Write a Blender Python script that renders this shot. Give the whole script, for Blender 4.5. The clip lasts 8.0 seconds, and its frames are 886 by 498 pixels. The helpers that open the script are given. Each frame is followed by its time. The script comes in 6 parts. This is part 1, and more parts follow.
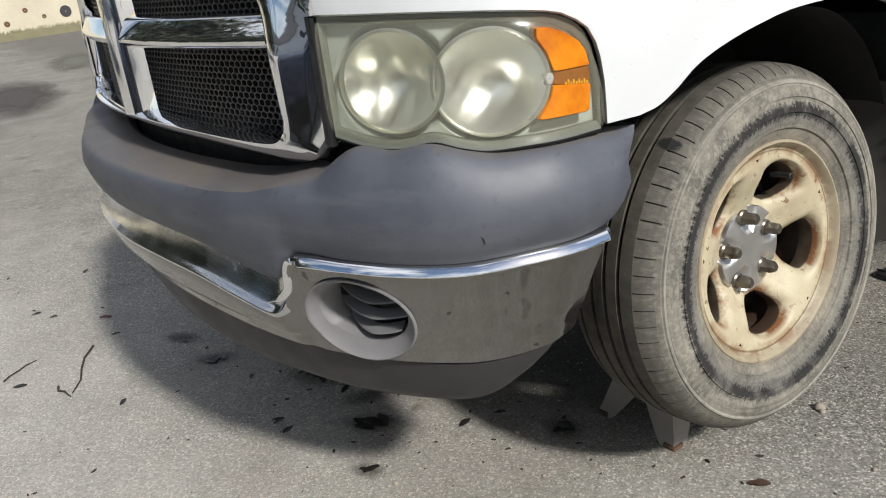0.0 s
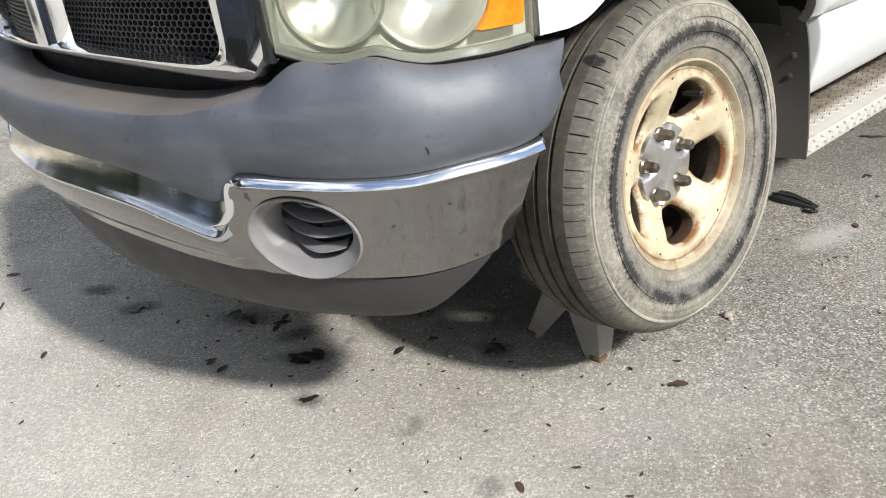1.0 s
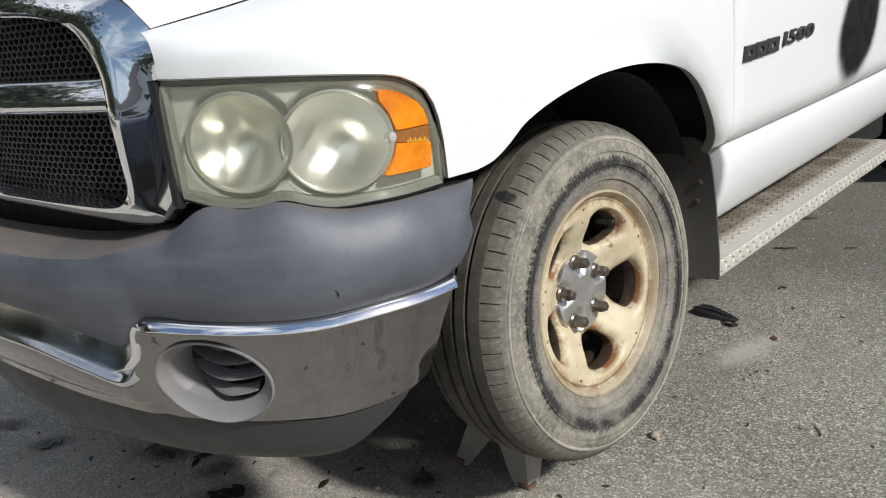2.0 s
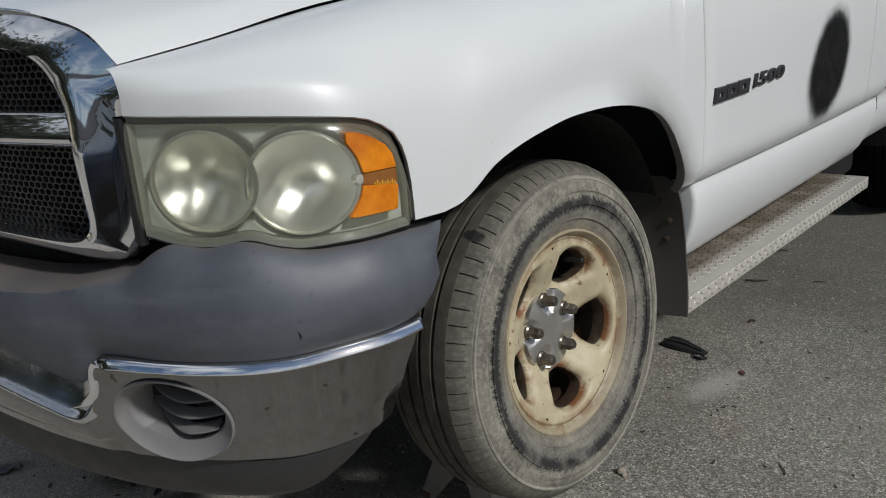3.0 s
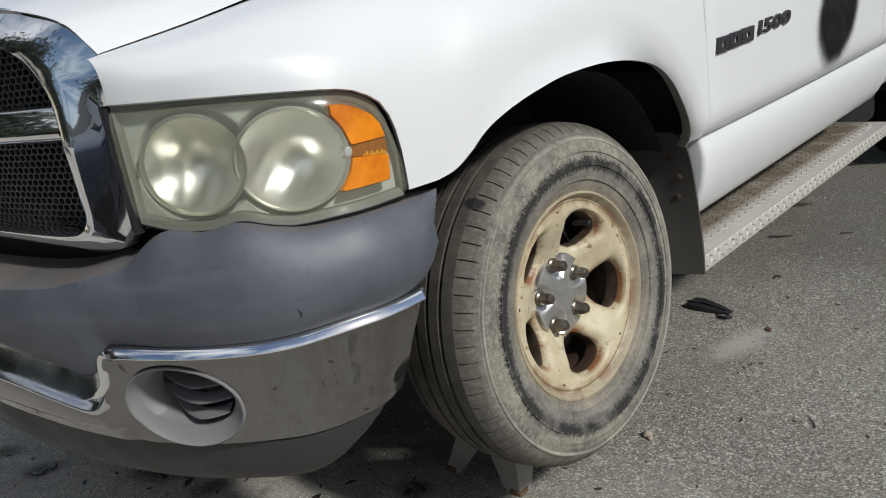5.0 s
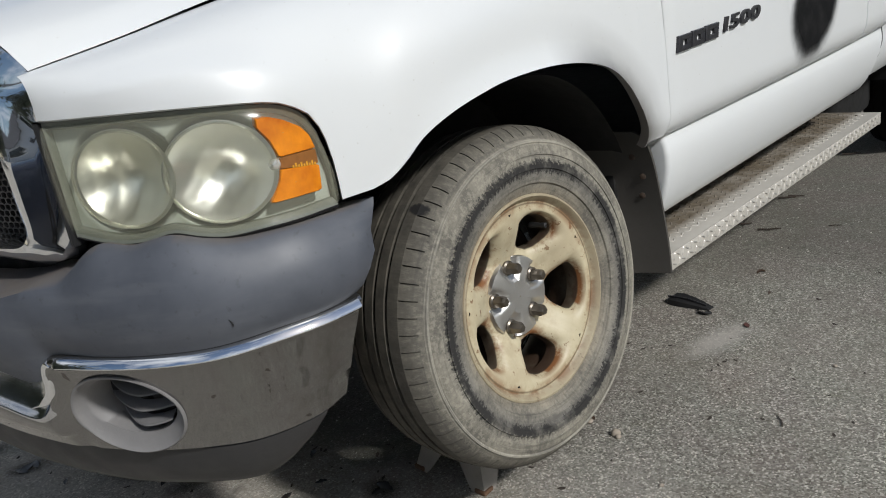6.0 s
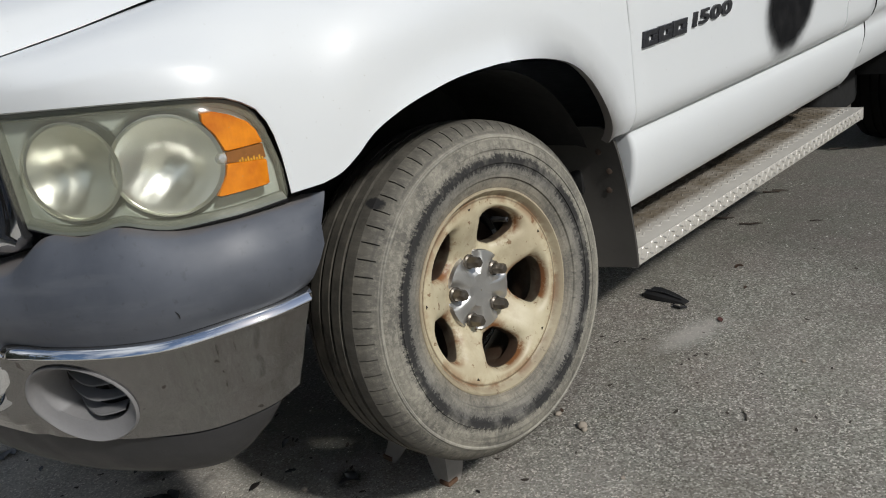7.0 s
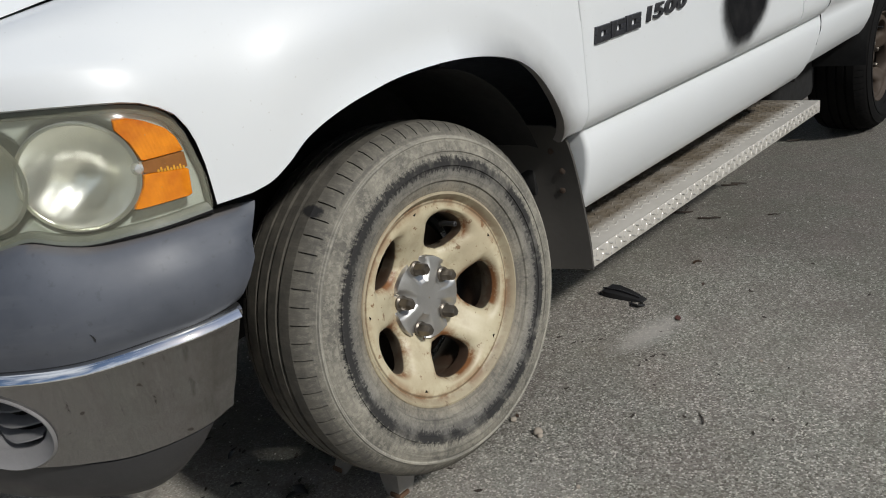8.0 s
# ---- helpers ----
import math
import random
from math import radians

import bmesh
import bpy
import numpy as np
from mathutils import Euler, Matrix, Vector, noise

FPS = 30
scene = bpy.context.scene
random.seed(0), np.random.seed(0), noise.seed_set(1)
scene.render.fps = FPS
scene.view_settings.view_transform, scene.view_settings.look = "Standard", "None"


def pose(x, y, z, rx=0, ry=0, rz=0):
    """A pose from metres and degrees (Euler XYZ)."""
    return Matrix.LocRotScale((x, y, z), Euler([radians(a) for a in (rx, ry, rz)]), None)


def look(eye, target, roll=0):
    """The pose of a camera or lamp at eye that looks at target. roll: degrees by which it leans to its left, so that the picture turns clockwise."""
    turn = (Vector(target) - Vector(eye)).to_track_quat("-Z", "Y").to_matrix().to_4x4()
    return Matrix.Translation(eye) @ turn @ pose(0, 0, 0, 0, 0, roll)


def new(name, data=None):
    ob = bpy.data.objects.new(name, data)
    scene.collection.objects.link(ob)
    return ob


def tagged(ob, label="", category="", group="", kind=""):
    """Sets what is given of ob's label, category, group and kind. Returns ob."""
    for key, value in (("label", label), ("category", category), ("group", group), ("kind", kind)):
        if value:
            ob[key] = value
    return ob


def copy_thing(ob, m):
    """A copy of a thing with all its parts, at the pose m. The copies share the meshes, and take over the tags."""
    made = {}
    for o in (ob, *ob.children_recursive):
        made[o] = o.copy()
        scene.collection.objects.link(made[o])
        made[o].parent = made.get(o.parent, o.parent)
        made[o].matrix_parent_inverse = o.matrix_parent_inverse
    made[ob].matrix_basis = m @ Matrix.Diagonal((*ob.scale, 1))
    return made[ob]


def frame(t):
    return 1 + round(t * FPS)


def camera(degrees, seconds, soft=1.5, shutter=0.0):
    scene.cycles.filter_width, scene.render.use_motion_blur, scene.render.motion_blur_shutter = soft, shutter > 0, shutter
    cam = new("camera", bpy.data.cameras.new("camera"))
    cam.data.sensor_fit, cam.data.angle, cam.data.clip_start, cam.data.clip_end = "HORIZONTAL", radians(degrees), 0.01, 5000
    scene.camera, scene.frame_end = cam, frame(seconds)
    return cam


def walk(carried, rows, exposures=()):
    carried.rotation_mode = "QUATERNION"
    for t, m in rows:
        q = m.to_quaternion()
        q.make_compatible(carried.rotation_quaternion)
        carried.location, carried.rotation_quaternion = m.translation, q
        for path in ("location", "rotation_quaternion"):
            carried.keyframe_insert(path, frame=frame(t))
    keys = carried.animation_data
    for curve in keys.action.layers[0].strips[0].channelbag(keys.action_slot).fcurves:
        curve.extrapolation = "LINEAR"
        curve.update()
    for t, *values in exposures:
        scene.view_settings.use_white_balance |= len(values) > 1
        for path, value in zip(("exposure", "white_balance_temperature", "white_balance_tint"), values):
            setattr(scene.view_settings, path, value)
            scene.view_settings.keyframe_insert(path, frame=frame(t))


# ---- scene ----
cam = camera(58.5, 8.0, soft=1.05)
PATH = [
    (0, (1.751, -1.32, 1.149), (0.204, -0.279, 0.427), -7.0),
    (0.5, (1.738, -1.41, 1.124), (0.263, -0.312, 0.338), -4.0),
    (1, (1.759, -1.415, 1.101), (0.389, -0.223, 0.263), -6.6),
    (1.5, (1.762, -1.385, 1.109), (0.462, -0.089, 0.315), -7.0),
    (1.7, (1.781, -1.372, 1.124), (0.471, -0.031, 0.426), -7.5),
    (2.8, (1.779, -1.345, 1.185), (0.473, 0.055, 0.607), -3.2),
    (3, (1.787, -1.334, 1.186), (0.507, 0.088, 0.607), -4.1),
    (3.5, (1.821, -1.311, 1.152), (0.576, 0.126, 0.532), -6.0),
    (4, (1.823, -1.307, 1.16), (0.544, 0.102, 0.544), -4.6),
    (4.2, (1.818, -1.312, 1.158), (0.512, 0.076, 0.551), -5.1),
    (5.3, (1.819, -1.278, 1.152), (0.493, 0.086, 0.533), -9.3),
    (5.5, (1.848, -1.254, 1.157), (0.528, 0.111, 0.531), -9.2),
    (6, (1.919, -1.206, 1.164), (0.556, 0.116, 0.535), -9.8),
    (6.5, (1.958, -1.162, 1.158), (0.603, 0.153, 0.497), -9.0),
    (7, (1.992, -1.152, 1.16), (0.625, 0.155, 0.51), -9.5),
    (7.5, (2.004, -1.15, 1.155), (0.624, 0.144, 0.506), -10.1),
    (8, (1.971, -1.064, 1.164), (0.669, 0.288, 0.474), -9.3),
]
walk(cam, [(t, look(eye, target, roll)) for t, eye, target, roll in PATH],
     [(0.0, 0.39, 6390, 10), (0.5, 0.73, 6370, 10), (1.0, 1.02, 6390, 10), (1.5, 1.03, 6360, 10), (1.7, 0.85, 6370, 10), (2.8, -0.35, 6250, 9), (3.0, -0.37, 6250, 9), (3.5, -0.17, 6250, 9), (4.2, -0.03, 6270, 9), (5.5, 0.03, 6270, 9), (6.0, -0.03, 6280, 9), (8.0, -0.09, 6300, 9)])

# ---- light and sky ----
SUN_AZ, SUN_EL = 94.0, 39.0   # compass angle clockwise from +y, and height, in degrees
world = bpy.data.worlds.new("world")
scene.world = world
world.use_nodes = True
wn = world.node_tree
wn.nodes.clear()
w_out = wn.nodes.new("ShaderNodeOutputWorld")
w_bg = wn.nodes.new("ShaderNodeBackground")
w_sky = wn.nodes.new("ShaderNodeTexSky")
w_sky.sky_type = "NISHITA"
w_sky.sun_disc = False
w_sky.sun_elevation = radians(SUN_EL)
w_sky.sun_rotation = radians(SUN_AZ)
w_sky.dust_density = 0.9
w_geo = wn.nodes.new("ShaderNodeTexCoord")
w_noise = wn.nodes.new("ShaderNodeTexNoise")
w_noise.inputs["Scale"].default_value = 2.2
w_noise.inputs["Detail"].default_value = 7.0
w_noise.inputs["Roughness"].default_value = 0.62
w_ramp = wn.nodes.new("ShaderNodeValToRGB")
w_ramp.color_ramp.elements[0].position = 0.46
w_ramp.color_ramp.elements[1].position = 0.63
w_mix = wn.nodes.new("ShaderNodeMix")
w_mix.data_type = "RGBA"
w_mix.inputs["B"].default_value = (9.0, 9.2, 9.6, 1)
wn.links.new(w_geo.outputs["Generated"], w_noise.inputs["Vector"])
wn.links.new(w_noise.outputs["Fac"], w_ramp.inputs["Fac"])
wn.links.new(w_ramp.outputs["Color"], w_mix.inputs["Factor"])
wn.links.new(w_sky.outputs["Color"], w_mix.inputs["A"])
wn.links.new(w_mix.outputs["Result"], w_bg.inputs["Color"])
w_bg.inputs["Strength"].default_value = 0.077
wn.links.new(w_bg.outputs["Background"], w_out.inputs["Surface"])
sun_data = bpy.data.lights.new("sun", "SUN")
sun_data.energy = 3.35
sun_data.angle = radians(4.5)
sun_data.color = (1.0, 0.965, 0.91)
sun = new("sun", sun_data)
_az, _el = radians(SUN_AZ), radians(SUN_EL)
SUN_WAY = Vector((math.sin(_az) * math.cos(_el), math.cos(_az) * math.cos(_el), math.sin(_el)))
sun.matrix_world = look(SUN_WAY * 30, (0, 0, 0))


# ---- materials ----
class Mat:
    """A small builder for procedural node materials."""

    def __init__(self, name):
        self.m = bpy.data.materials.new(name)
        self.m.use_nodes = True
        self.t = self.m.node_tree
        self.b = self.t.nodes["Principled BSDF"]
        self.tc = self.t.nodes.new("ShaderNodeTexCoord")

    def put(self, socket, value):
        if isinstance(value, bpy.types.NodeSocket):
            self.t.links.new(value, self.b.inputs[socket])
        else:
            if isinstance(value, tuple) and len(value) == 3:
                value = (*value, 1)
            self.b.inputs[socket].default_value = value
        return self

    def noise(self, scale, detail=4.0, rough=0.6, stretch=None, distort=0.0):
        n = self.t.nodes.new("ShaderNodeTexNoise")
        n.inputs["Scale"].default_value = scale
        n.inputs["Detail"].default_value = detail
        n.inputs["Roughness"].default_value = rough
        n.inputs["Distortion"].default_value = distort
        v = self.tc.outputs["Object"]
        if stretch:
            mp = self.t.nodes.new("ShaderNodeMapping")
            mp.inputs["Scale"].default_value = stretch
            self.t.links.new(v, mp.inputs["Vector"])
            v = mp.outputs["Vector"]
        self.t.links.new(v, n.inputs["Vector"])
        return n.outputs["Fac"]

    def voronoi(self, scale, out="Distance", feature="F1"):
        n = self.t.nodes.new("ShaderNodeTexVoronoi")
        n.feature = feature
        n.inputs["Scale"].default_value = scale
        self.t.links.new(self.tc.outputs["Object"], n.inputs["Vector"])
        return n.outputs[out]

    def ramp(self, fac, *stops):
        r = self.t.nodes.new("ShaderNodeValToRGB")
        e = r.color_ramp.elements
        while len(e) < len(stops):
            e.new(0.5)
        for s, (p, c) in zip(e, stops):
            s.position = p
            s.color = (c, c, c, 1) if isinstance(c, (int, float)) else (*c, 1)
        self.t.links.new(fac, r.inputs["Fac"])
        return r.outputs["Color"]

    def mix(self, fac, a, b, mode="MIX"):
        n = self.t.nodes.new("ShaderNodeMix")
        n.data_type = "RGBA"
        n.blend_type = mode
        for key, v in (("Factor", fac), ("A", a), ("B", b)):
            if isinstance(v, bpy.types.NodeSocket):
                self.t.links.new(v, n.inputs[key])
            elif key == "Factor":
                n.inputs[key].default_value = v
            else:
                n.inputs[key].default_value = (*v, 1) if isinstance(v, tuple) else (v, v, v, 1)
        return n.outputs["Result"]

    def math(self, op, a, b=0.0, clamp=False):
        n = self.t.nodes.new("ShaderNodeMath")
        n.operation = op
        n.use_clamp = clamp
        for k, v in enumerate((a, b)):
            if isinstance(v, bpy.types.NodeSocket):
                self.t.links.new(v, n.inputs[k])
            else:
                n.inputs[k].default_value = v
        return n.outputs[0]

    def axes(self):
        s = self.t.nodes.new("ShaderNodeSeparateXYZ")
        self.t.links.new(self.tc.outputs["Object"], s.inputs[0])
        return s.outputs[0], s.outputs[1], s.outputs[2]

    def bump(self, height, strength=0.3, distance=0.002):
        n = self.t.nodes.new("ShaderNodeBump")
        n.inputs["Strength"].default_value = strength
        n.inputs["Distance"].default_value = distance
        self.t.links.new(height, n.inputs["Height"])
        self.t.links.new(n.outputs["Normal"], self.b.inputs["Normal"])
        return self


def simple(name, color, rough, metal=0.0, vary=0.25, scale=8.0, bump=0.0, bump_scale=60.0):
    """A plain material with a two-scale mottling of its colour and gloss."""
    m = Mat(name)
    a = m.mix(m.noise(scale), tuple(c * (1 - vary) for c in color), tuple(min(1.0, c * (1 + vary)) for c in color))
    a = m.mix(m.math("MULTIPLY", m.noise(scale * 11, 3), 0.35), a, tuple(c * 0.6 for c in color))
    m.put("Base Color", a).put("Metallic", metal)
    m.put("Roughness", m.ramp(m.noise(scale * 2), (0.3, max(0.02, rough - 0.1)), (0.7, min(1.0, rough + 0.1))))
    if bump:
        m.bump(m.noise(bump_scale, 5), bump, 0.002)
    return m.m


def make_paint():
    m = Mat("white_paint")
    a = m.mix(m.noise(1.3, 3), (0.675, 0.692, 0.698), (0.62, 0.638, 0.645))
    x, y, z = m.axes()
    grime = m.math("MULTIPLY", m.ramp(m.noise(3.5, 4, 0.6), (0.2, 0.0), (1.0, 1.0)), 0.22)
    a = m.mix(grime, a, (0.62, 0.61, 0.56))
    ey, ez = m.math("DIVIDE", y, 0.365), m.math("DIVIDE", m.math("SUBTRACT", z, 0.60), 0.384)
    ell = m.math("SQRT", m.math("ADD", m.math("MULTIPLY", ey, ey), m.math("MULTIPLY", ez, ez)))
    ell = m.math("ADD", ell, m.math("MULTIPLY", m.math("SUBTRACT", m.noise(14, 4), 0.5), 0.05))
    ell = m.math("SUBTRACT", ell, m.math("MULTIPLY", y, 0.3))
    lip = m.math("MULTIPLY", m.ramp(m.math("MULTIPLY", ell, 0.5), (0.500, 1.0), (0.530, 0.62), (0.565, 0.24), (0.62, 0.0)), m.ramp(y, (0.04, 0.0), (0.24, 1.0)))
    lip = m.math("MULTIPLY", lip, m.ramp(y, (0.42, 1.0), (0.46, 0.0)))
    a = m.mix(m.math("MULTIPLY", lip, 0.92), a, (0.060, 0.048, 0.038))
    specks = m.ramp(m.noise(130, 2), (0.72, 0.0), (0.76, 1.0))
    a = m.mix(m.math("MULTIPLY", specks, 0.35), a, (0.30, 0.26, 0.2))
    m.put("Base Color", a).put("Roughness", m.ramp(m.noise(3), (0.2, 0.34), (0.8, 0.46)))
    m.put("Coat Weight", 0.35).put("Coat Roughness", 0.07)
    m.bump(m.noise(2.2, 2), 0.02, 0.003)
    return m.m


def make_cover_plastic():
    m = Mat("faded_grey_plastic")
    a = m.mix(m.ramp(m.noise(3.5, 5, 0.65), (0.3, 0.0), (0.75, 1.0)), (0.042, 0.047, 0.060), (0.098, 0.106, 0.126))
    streak = m.ramp(m.noise(5, 4, 0.6, (1, 1, 6)), (0.5, 0.0), (0.85, 1.0))
    a = m.mix(m.math("MULTIPLY", streak, 0.4), a, (0.15, 0.155, 0.165))
    a = m.mix(m.math("MULTIPLY", m.ramp(m.noise(60, 3), (0.62, 0.0), (0.75, 1.0)), 0.4), a, (0.03, 0.03, 0.03))
    geo = m.t.nodes.new("ShaderNodeNewGeometry")
    up = m.t.nodes.new("ShaderNodeSeparateXYZ")
    m.t.links.new(geo.outputs["Normal"], up.inputs[0])
    settled = m.math("MULTIPLY", m.ramp(up.outputs[2], (0.72, 0.0), (0.95, 1.0)), m.ramp(m.noise(8, 5), (0.3, 0.4), (0.7, 1.0)))
    a = m.mix(m.math("MULTIPLY", settled, 0.92), a, (0.135, 0.112, 0.090))
    m.put("Base Color", a).put("Roughness", m.ramp(m.noise(6), (0.3, 0.47), (0.75, 0.62)))
    m.put("Specular IOR Level", 0.55)
    m.bump(m.noise(420, 2), 0.12, 0.0006)
    return m.m


def make_chrome(name, dirt=0.2, shine=0.80):
    m = Mat(name)
    film = m.math("MULTIPLY", m.ramp(m.noise(5, 6, 0.7), (0.35, 0.3), (0.8, 1.0)), dirt)
    pits = m.ramp(m.noise(70, 4, 0.65), (0.64, 0.0), (0.69, 1.0))
    a = m.mix(film, (0.262, 0.258, 0.252) if dirt > 0.1 else (shine, shine * 1.01, shine * 1.025), (0.14, 0.12, 0.095))
    a = m.mix(m.math("MULTIPLY", pits, 0.7 * min(1.0, dirt * 2)), a, (0.10, 0.07, 0.04))
    if dirt > 0.1:
        spots = m.ramp(m.noise(34, 2, 0.4), (0.73, 0.0), (0.75, 1.0))
        a = m.mix(m.math("MULTIPLY", spots, 0.6), a, (0.05, 0.035, 0.025))
    m.put("Base Color", a)
    m.put("Metallic", m.math("SUBTRACT", 1.0, m.math("MULTIPLY", film, 0.9), True))
    m.put("Roughness", m.math("ADD", 0.04, m.math("MULTIPLY", film, 0.5)))
    m.bump(m.noise(9, 3), 0.012 + dirt * 0.15, 0.004)
    return m.m


def make_rubber():
    """Tyre rubber under road dust, rubbed black in a ring round the sidewall."""
    m = Mat("dusty_rubber")
    x, y, z = m.axes()
    r = m.math("SQRT", m.math("ADD", m.math("MULTIPLY", y, y), m.math("MULTIPLY", z, z)))
    turn = m.t.nodes.new("ShaderNodeCombineXYZ")
    m.t.links.new(m.math("MULTIPLY", m.math("ARCTAN2", z, y), 9.0), turn.inputs[0])
    m.t.links.new(m.math("MULTIPLY", r, 16.0), turn.inputs[1])
    teeth = m.t.nodes.new("ShaderNodeTexNoise")
    teeth.inputs["Scale"].default_value = 4.5
    teeth.inputs["Detail"].default_value = 5.0
    teeth.inputs["Roughness"].default_value = 0.75
    m.t.links.new(turn.outputs[0], teeth.inputs["Vector"])
    wob = m.math("MULTIPLY", m.math("SUBTRACT", teeth.outputs["Fac"], 0.5), 0.055)
    rr = m.math("ADD", r, wob)
    ring = m.ramp(m.math("MULTIPLY", m.math("SUBTRACT", rr, 0.20), 5.0),
                  (0.0, 0.3), (0.10, 0.0), (0.295, 0.05), (0.325, 1.0), (0.41, 1.0), (0.45, 0.05), (0.86, 0.1))
    blot = m.ramp(m.noise(14, 4, 0.6), (0.36, 0.3), (0.50, 1.0))
    zone = m.math("MULTIPLY", m.math("SUBTRACT", r, 0.20), 5.0)
    dust = m.ramp(zone, (0.10, (0.34, 0.295, 0.22)), (0.20, (0.27, 0.25, 0.205)), (0.34, (0.19, 0.183, 0.17)), (0.46, (0.30, 0.28, 0.23)), (0.60, (0.27, 0.252, 0.205)), (0.70, (0.17, 0.158, 0.13)), (0.80, (0.14, 0.13, 0.108)))
    dust = m.mix(m.math("MULTIPLY", m.ramp(m.noise(8, 6, 0.72), (0.40, 0.0), (0.62, 1.0)), 0.75), dust, (0.085, 0.080, 0.070))
    dust = m.mix(m.math("MULTIPLY", m.ramp(m.noise(34, 5, 0.7), (0.50, 0.0), (0.62, 1.0)), 0.5), dust, (0.09, 0.085, 0.075))
    dust = m.mix(m.math("MULTIPLY", m.ramp(teeth.outputs["Fac"], (0.5, 0.0), (0.7, 1.0)), 0.45), dust, (0.42, 0.39, 0.32))
    dust = m.mix(m.math("MULTIPLY", m.noise(120, 3), 0.35), dust, (0.10, 0.095, 0.085))
    crust = m.math("MULTIPLY", m.ramp(m.noise(70, 7, 0.78), (0.50, 0.0), (0.57, 1.0)), m.ramp(zone, (0.36, 0.25), (0.45, 0.9), (0.62, 0.75), (0.72, 0.15)))
    dust = m.mix(m.math("MULTIPLY", crust, 0.45), dust, (0.40, 0.375, 0.305))
    line = m.ramp(zone, (0.600, 0.0), (0.612, 0.7), (0.640, 0.7), (0.652, 0.0))
    dust = m.mix(m.math("MULTIPLY", line, m.noise(30, 4)), dust, (0.48, 0.455, 0.385))
    swirl = m.t.nodes.new("ShaderNodeCombineXYZ")
    m.t.links.new(m.math("MULTIPLY", m.math("ARCTAN2", z, y), 1.3), swirl.inputs[0])
    m.t.links.new(m.math("MULTIPLY", r, 95.0), swirl.inputs[1])
    lines = m.t.nodes.new("ShaderNodeTexNoise")
    lines.inputs["Scale"].default_value = 1.0
    lines.inputs["Detail"].default_value = 5.0
    lines.inputs["Roughness"].default_value = 0.7
    m.t.links.new(swirl.outputs[0], lines.inputs["Vector"])
    dust = m.mix(m.math("MULTIPLY", m.ramp(lines.outputs["Fac"], (0.50, 0.0), (0.66, 1.0)), 0.6), dust, (0.085, 0.08, 0.072))
    scuff = m.ramp(teeth.outputs["Fac"], (0.30, 1.0), (0.42, 0.0))
    black = m.math("MAXIMUM", m.math("MULTIPLY", ring, blot), m.math("MULTIPLY", scuff, 0.6))
    inner = m.ramp(m.math("ADD", m.math("MULTIPLY", x, -10.0), m.math("MULTIPLY", m.noise(26, 4), 0.12)), (0.0, 0.0), (0.18, 0.42), (0.42, 0.82), (0.80, 1.0))
    worn = m.mix(m.ramp(m.noise(22, 6, 0.7), (0.35, 0.0), (0.75, 1.0)), (0.036, 0.033, 0.028), (0.120, 0.108, 0.087))
    sx, sy, sz = m.math("ADD", x, 0.028), m.math("ADD", y, 0.232), m.math("SUBTRACT", z, 0.262)
    along = m.math("ADD", m.math("MULTIPLY", sy, 0.75), m.math("MULTIPLY", sz, 0.66))
    gone = m.math("ADD", m.math("POWER", m.math("ABSOLUTE", m.math("DIVIDE", sx, 0.024)), 2.0), m.math("POWER", m.math("ABSOLUTE", m.math("DIVIDE", along, 0.013)), 2.0))
    near = m.math("MULTIPLY", m.math("LESS_THAN", y, 0.0), m.math("GREATER_THAN", z, 0.0))
    mark = m.math("MULTIPLY", near, m.ramp(m.math("ADD", gone, m.math("MULTIPLY", m.math("SUBTRACT", m.noise(90, 4), 0.5), 1.6)), (0.5, 1.0), (1.0, 0.0)))
    a = m.mix(m.math("MAXIMUM", black, mark), dust, (0.030, 0.029, 0.028))
    a = m.mix(m.math("MULTIPLY", inner, 0.88), a, worn)
    a = m.mix(m.math("MULTIPLY", mark, 0.9), a, (0.016, 0.016, 0.017))
    m.put("Base Color", a).put("Roughness", 0.85).put("Specular IOR Level", 0.25)
    m.bump(m.noise(90, 5, 0.7), 0.35, 0.0015)
    return m.m


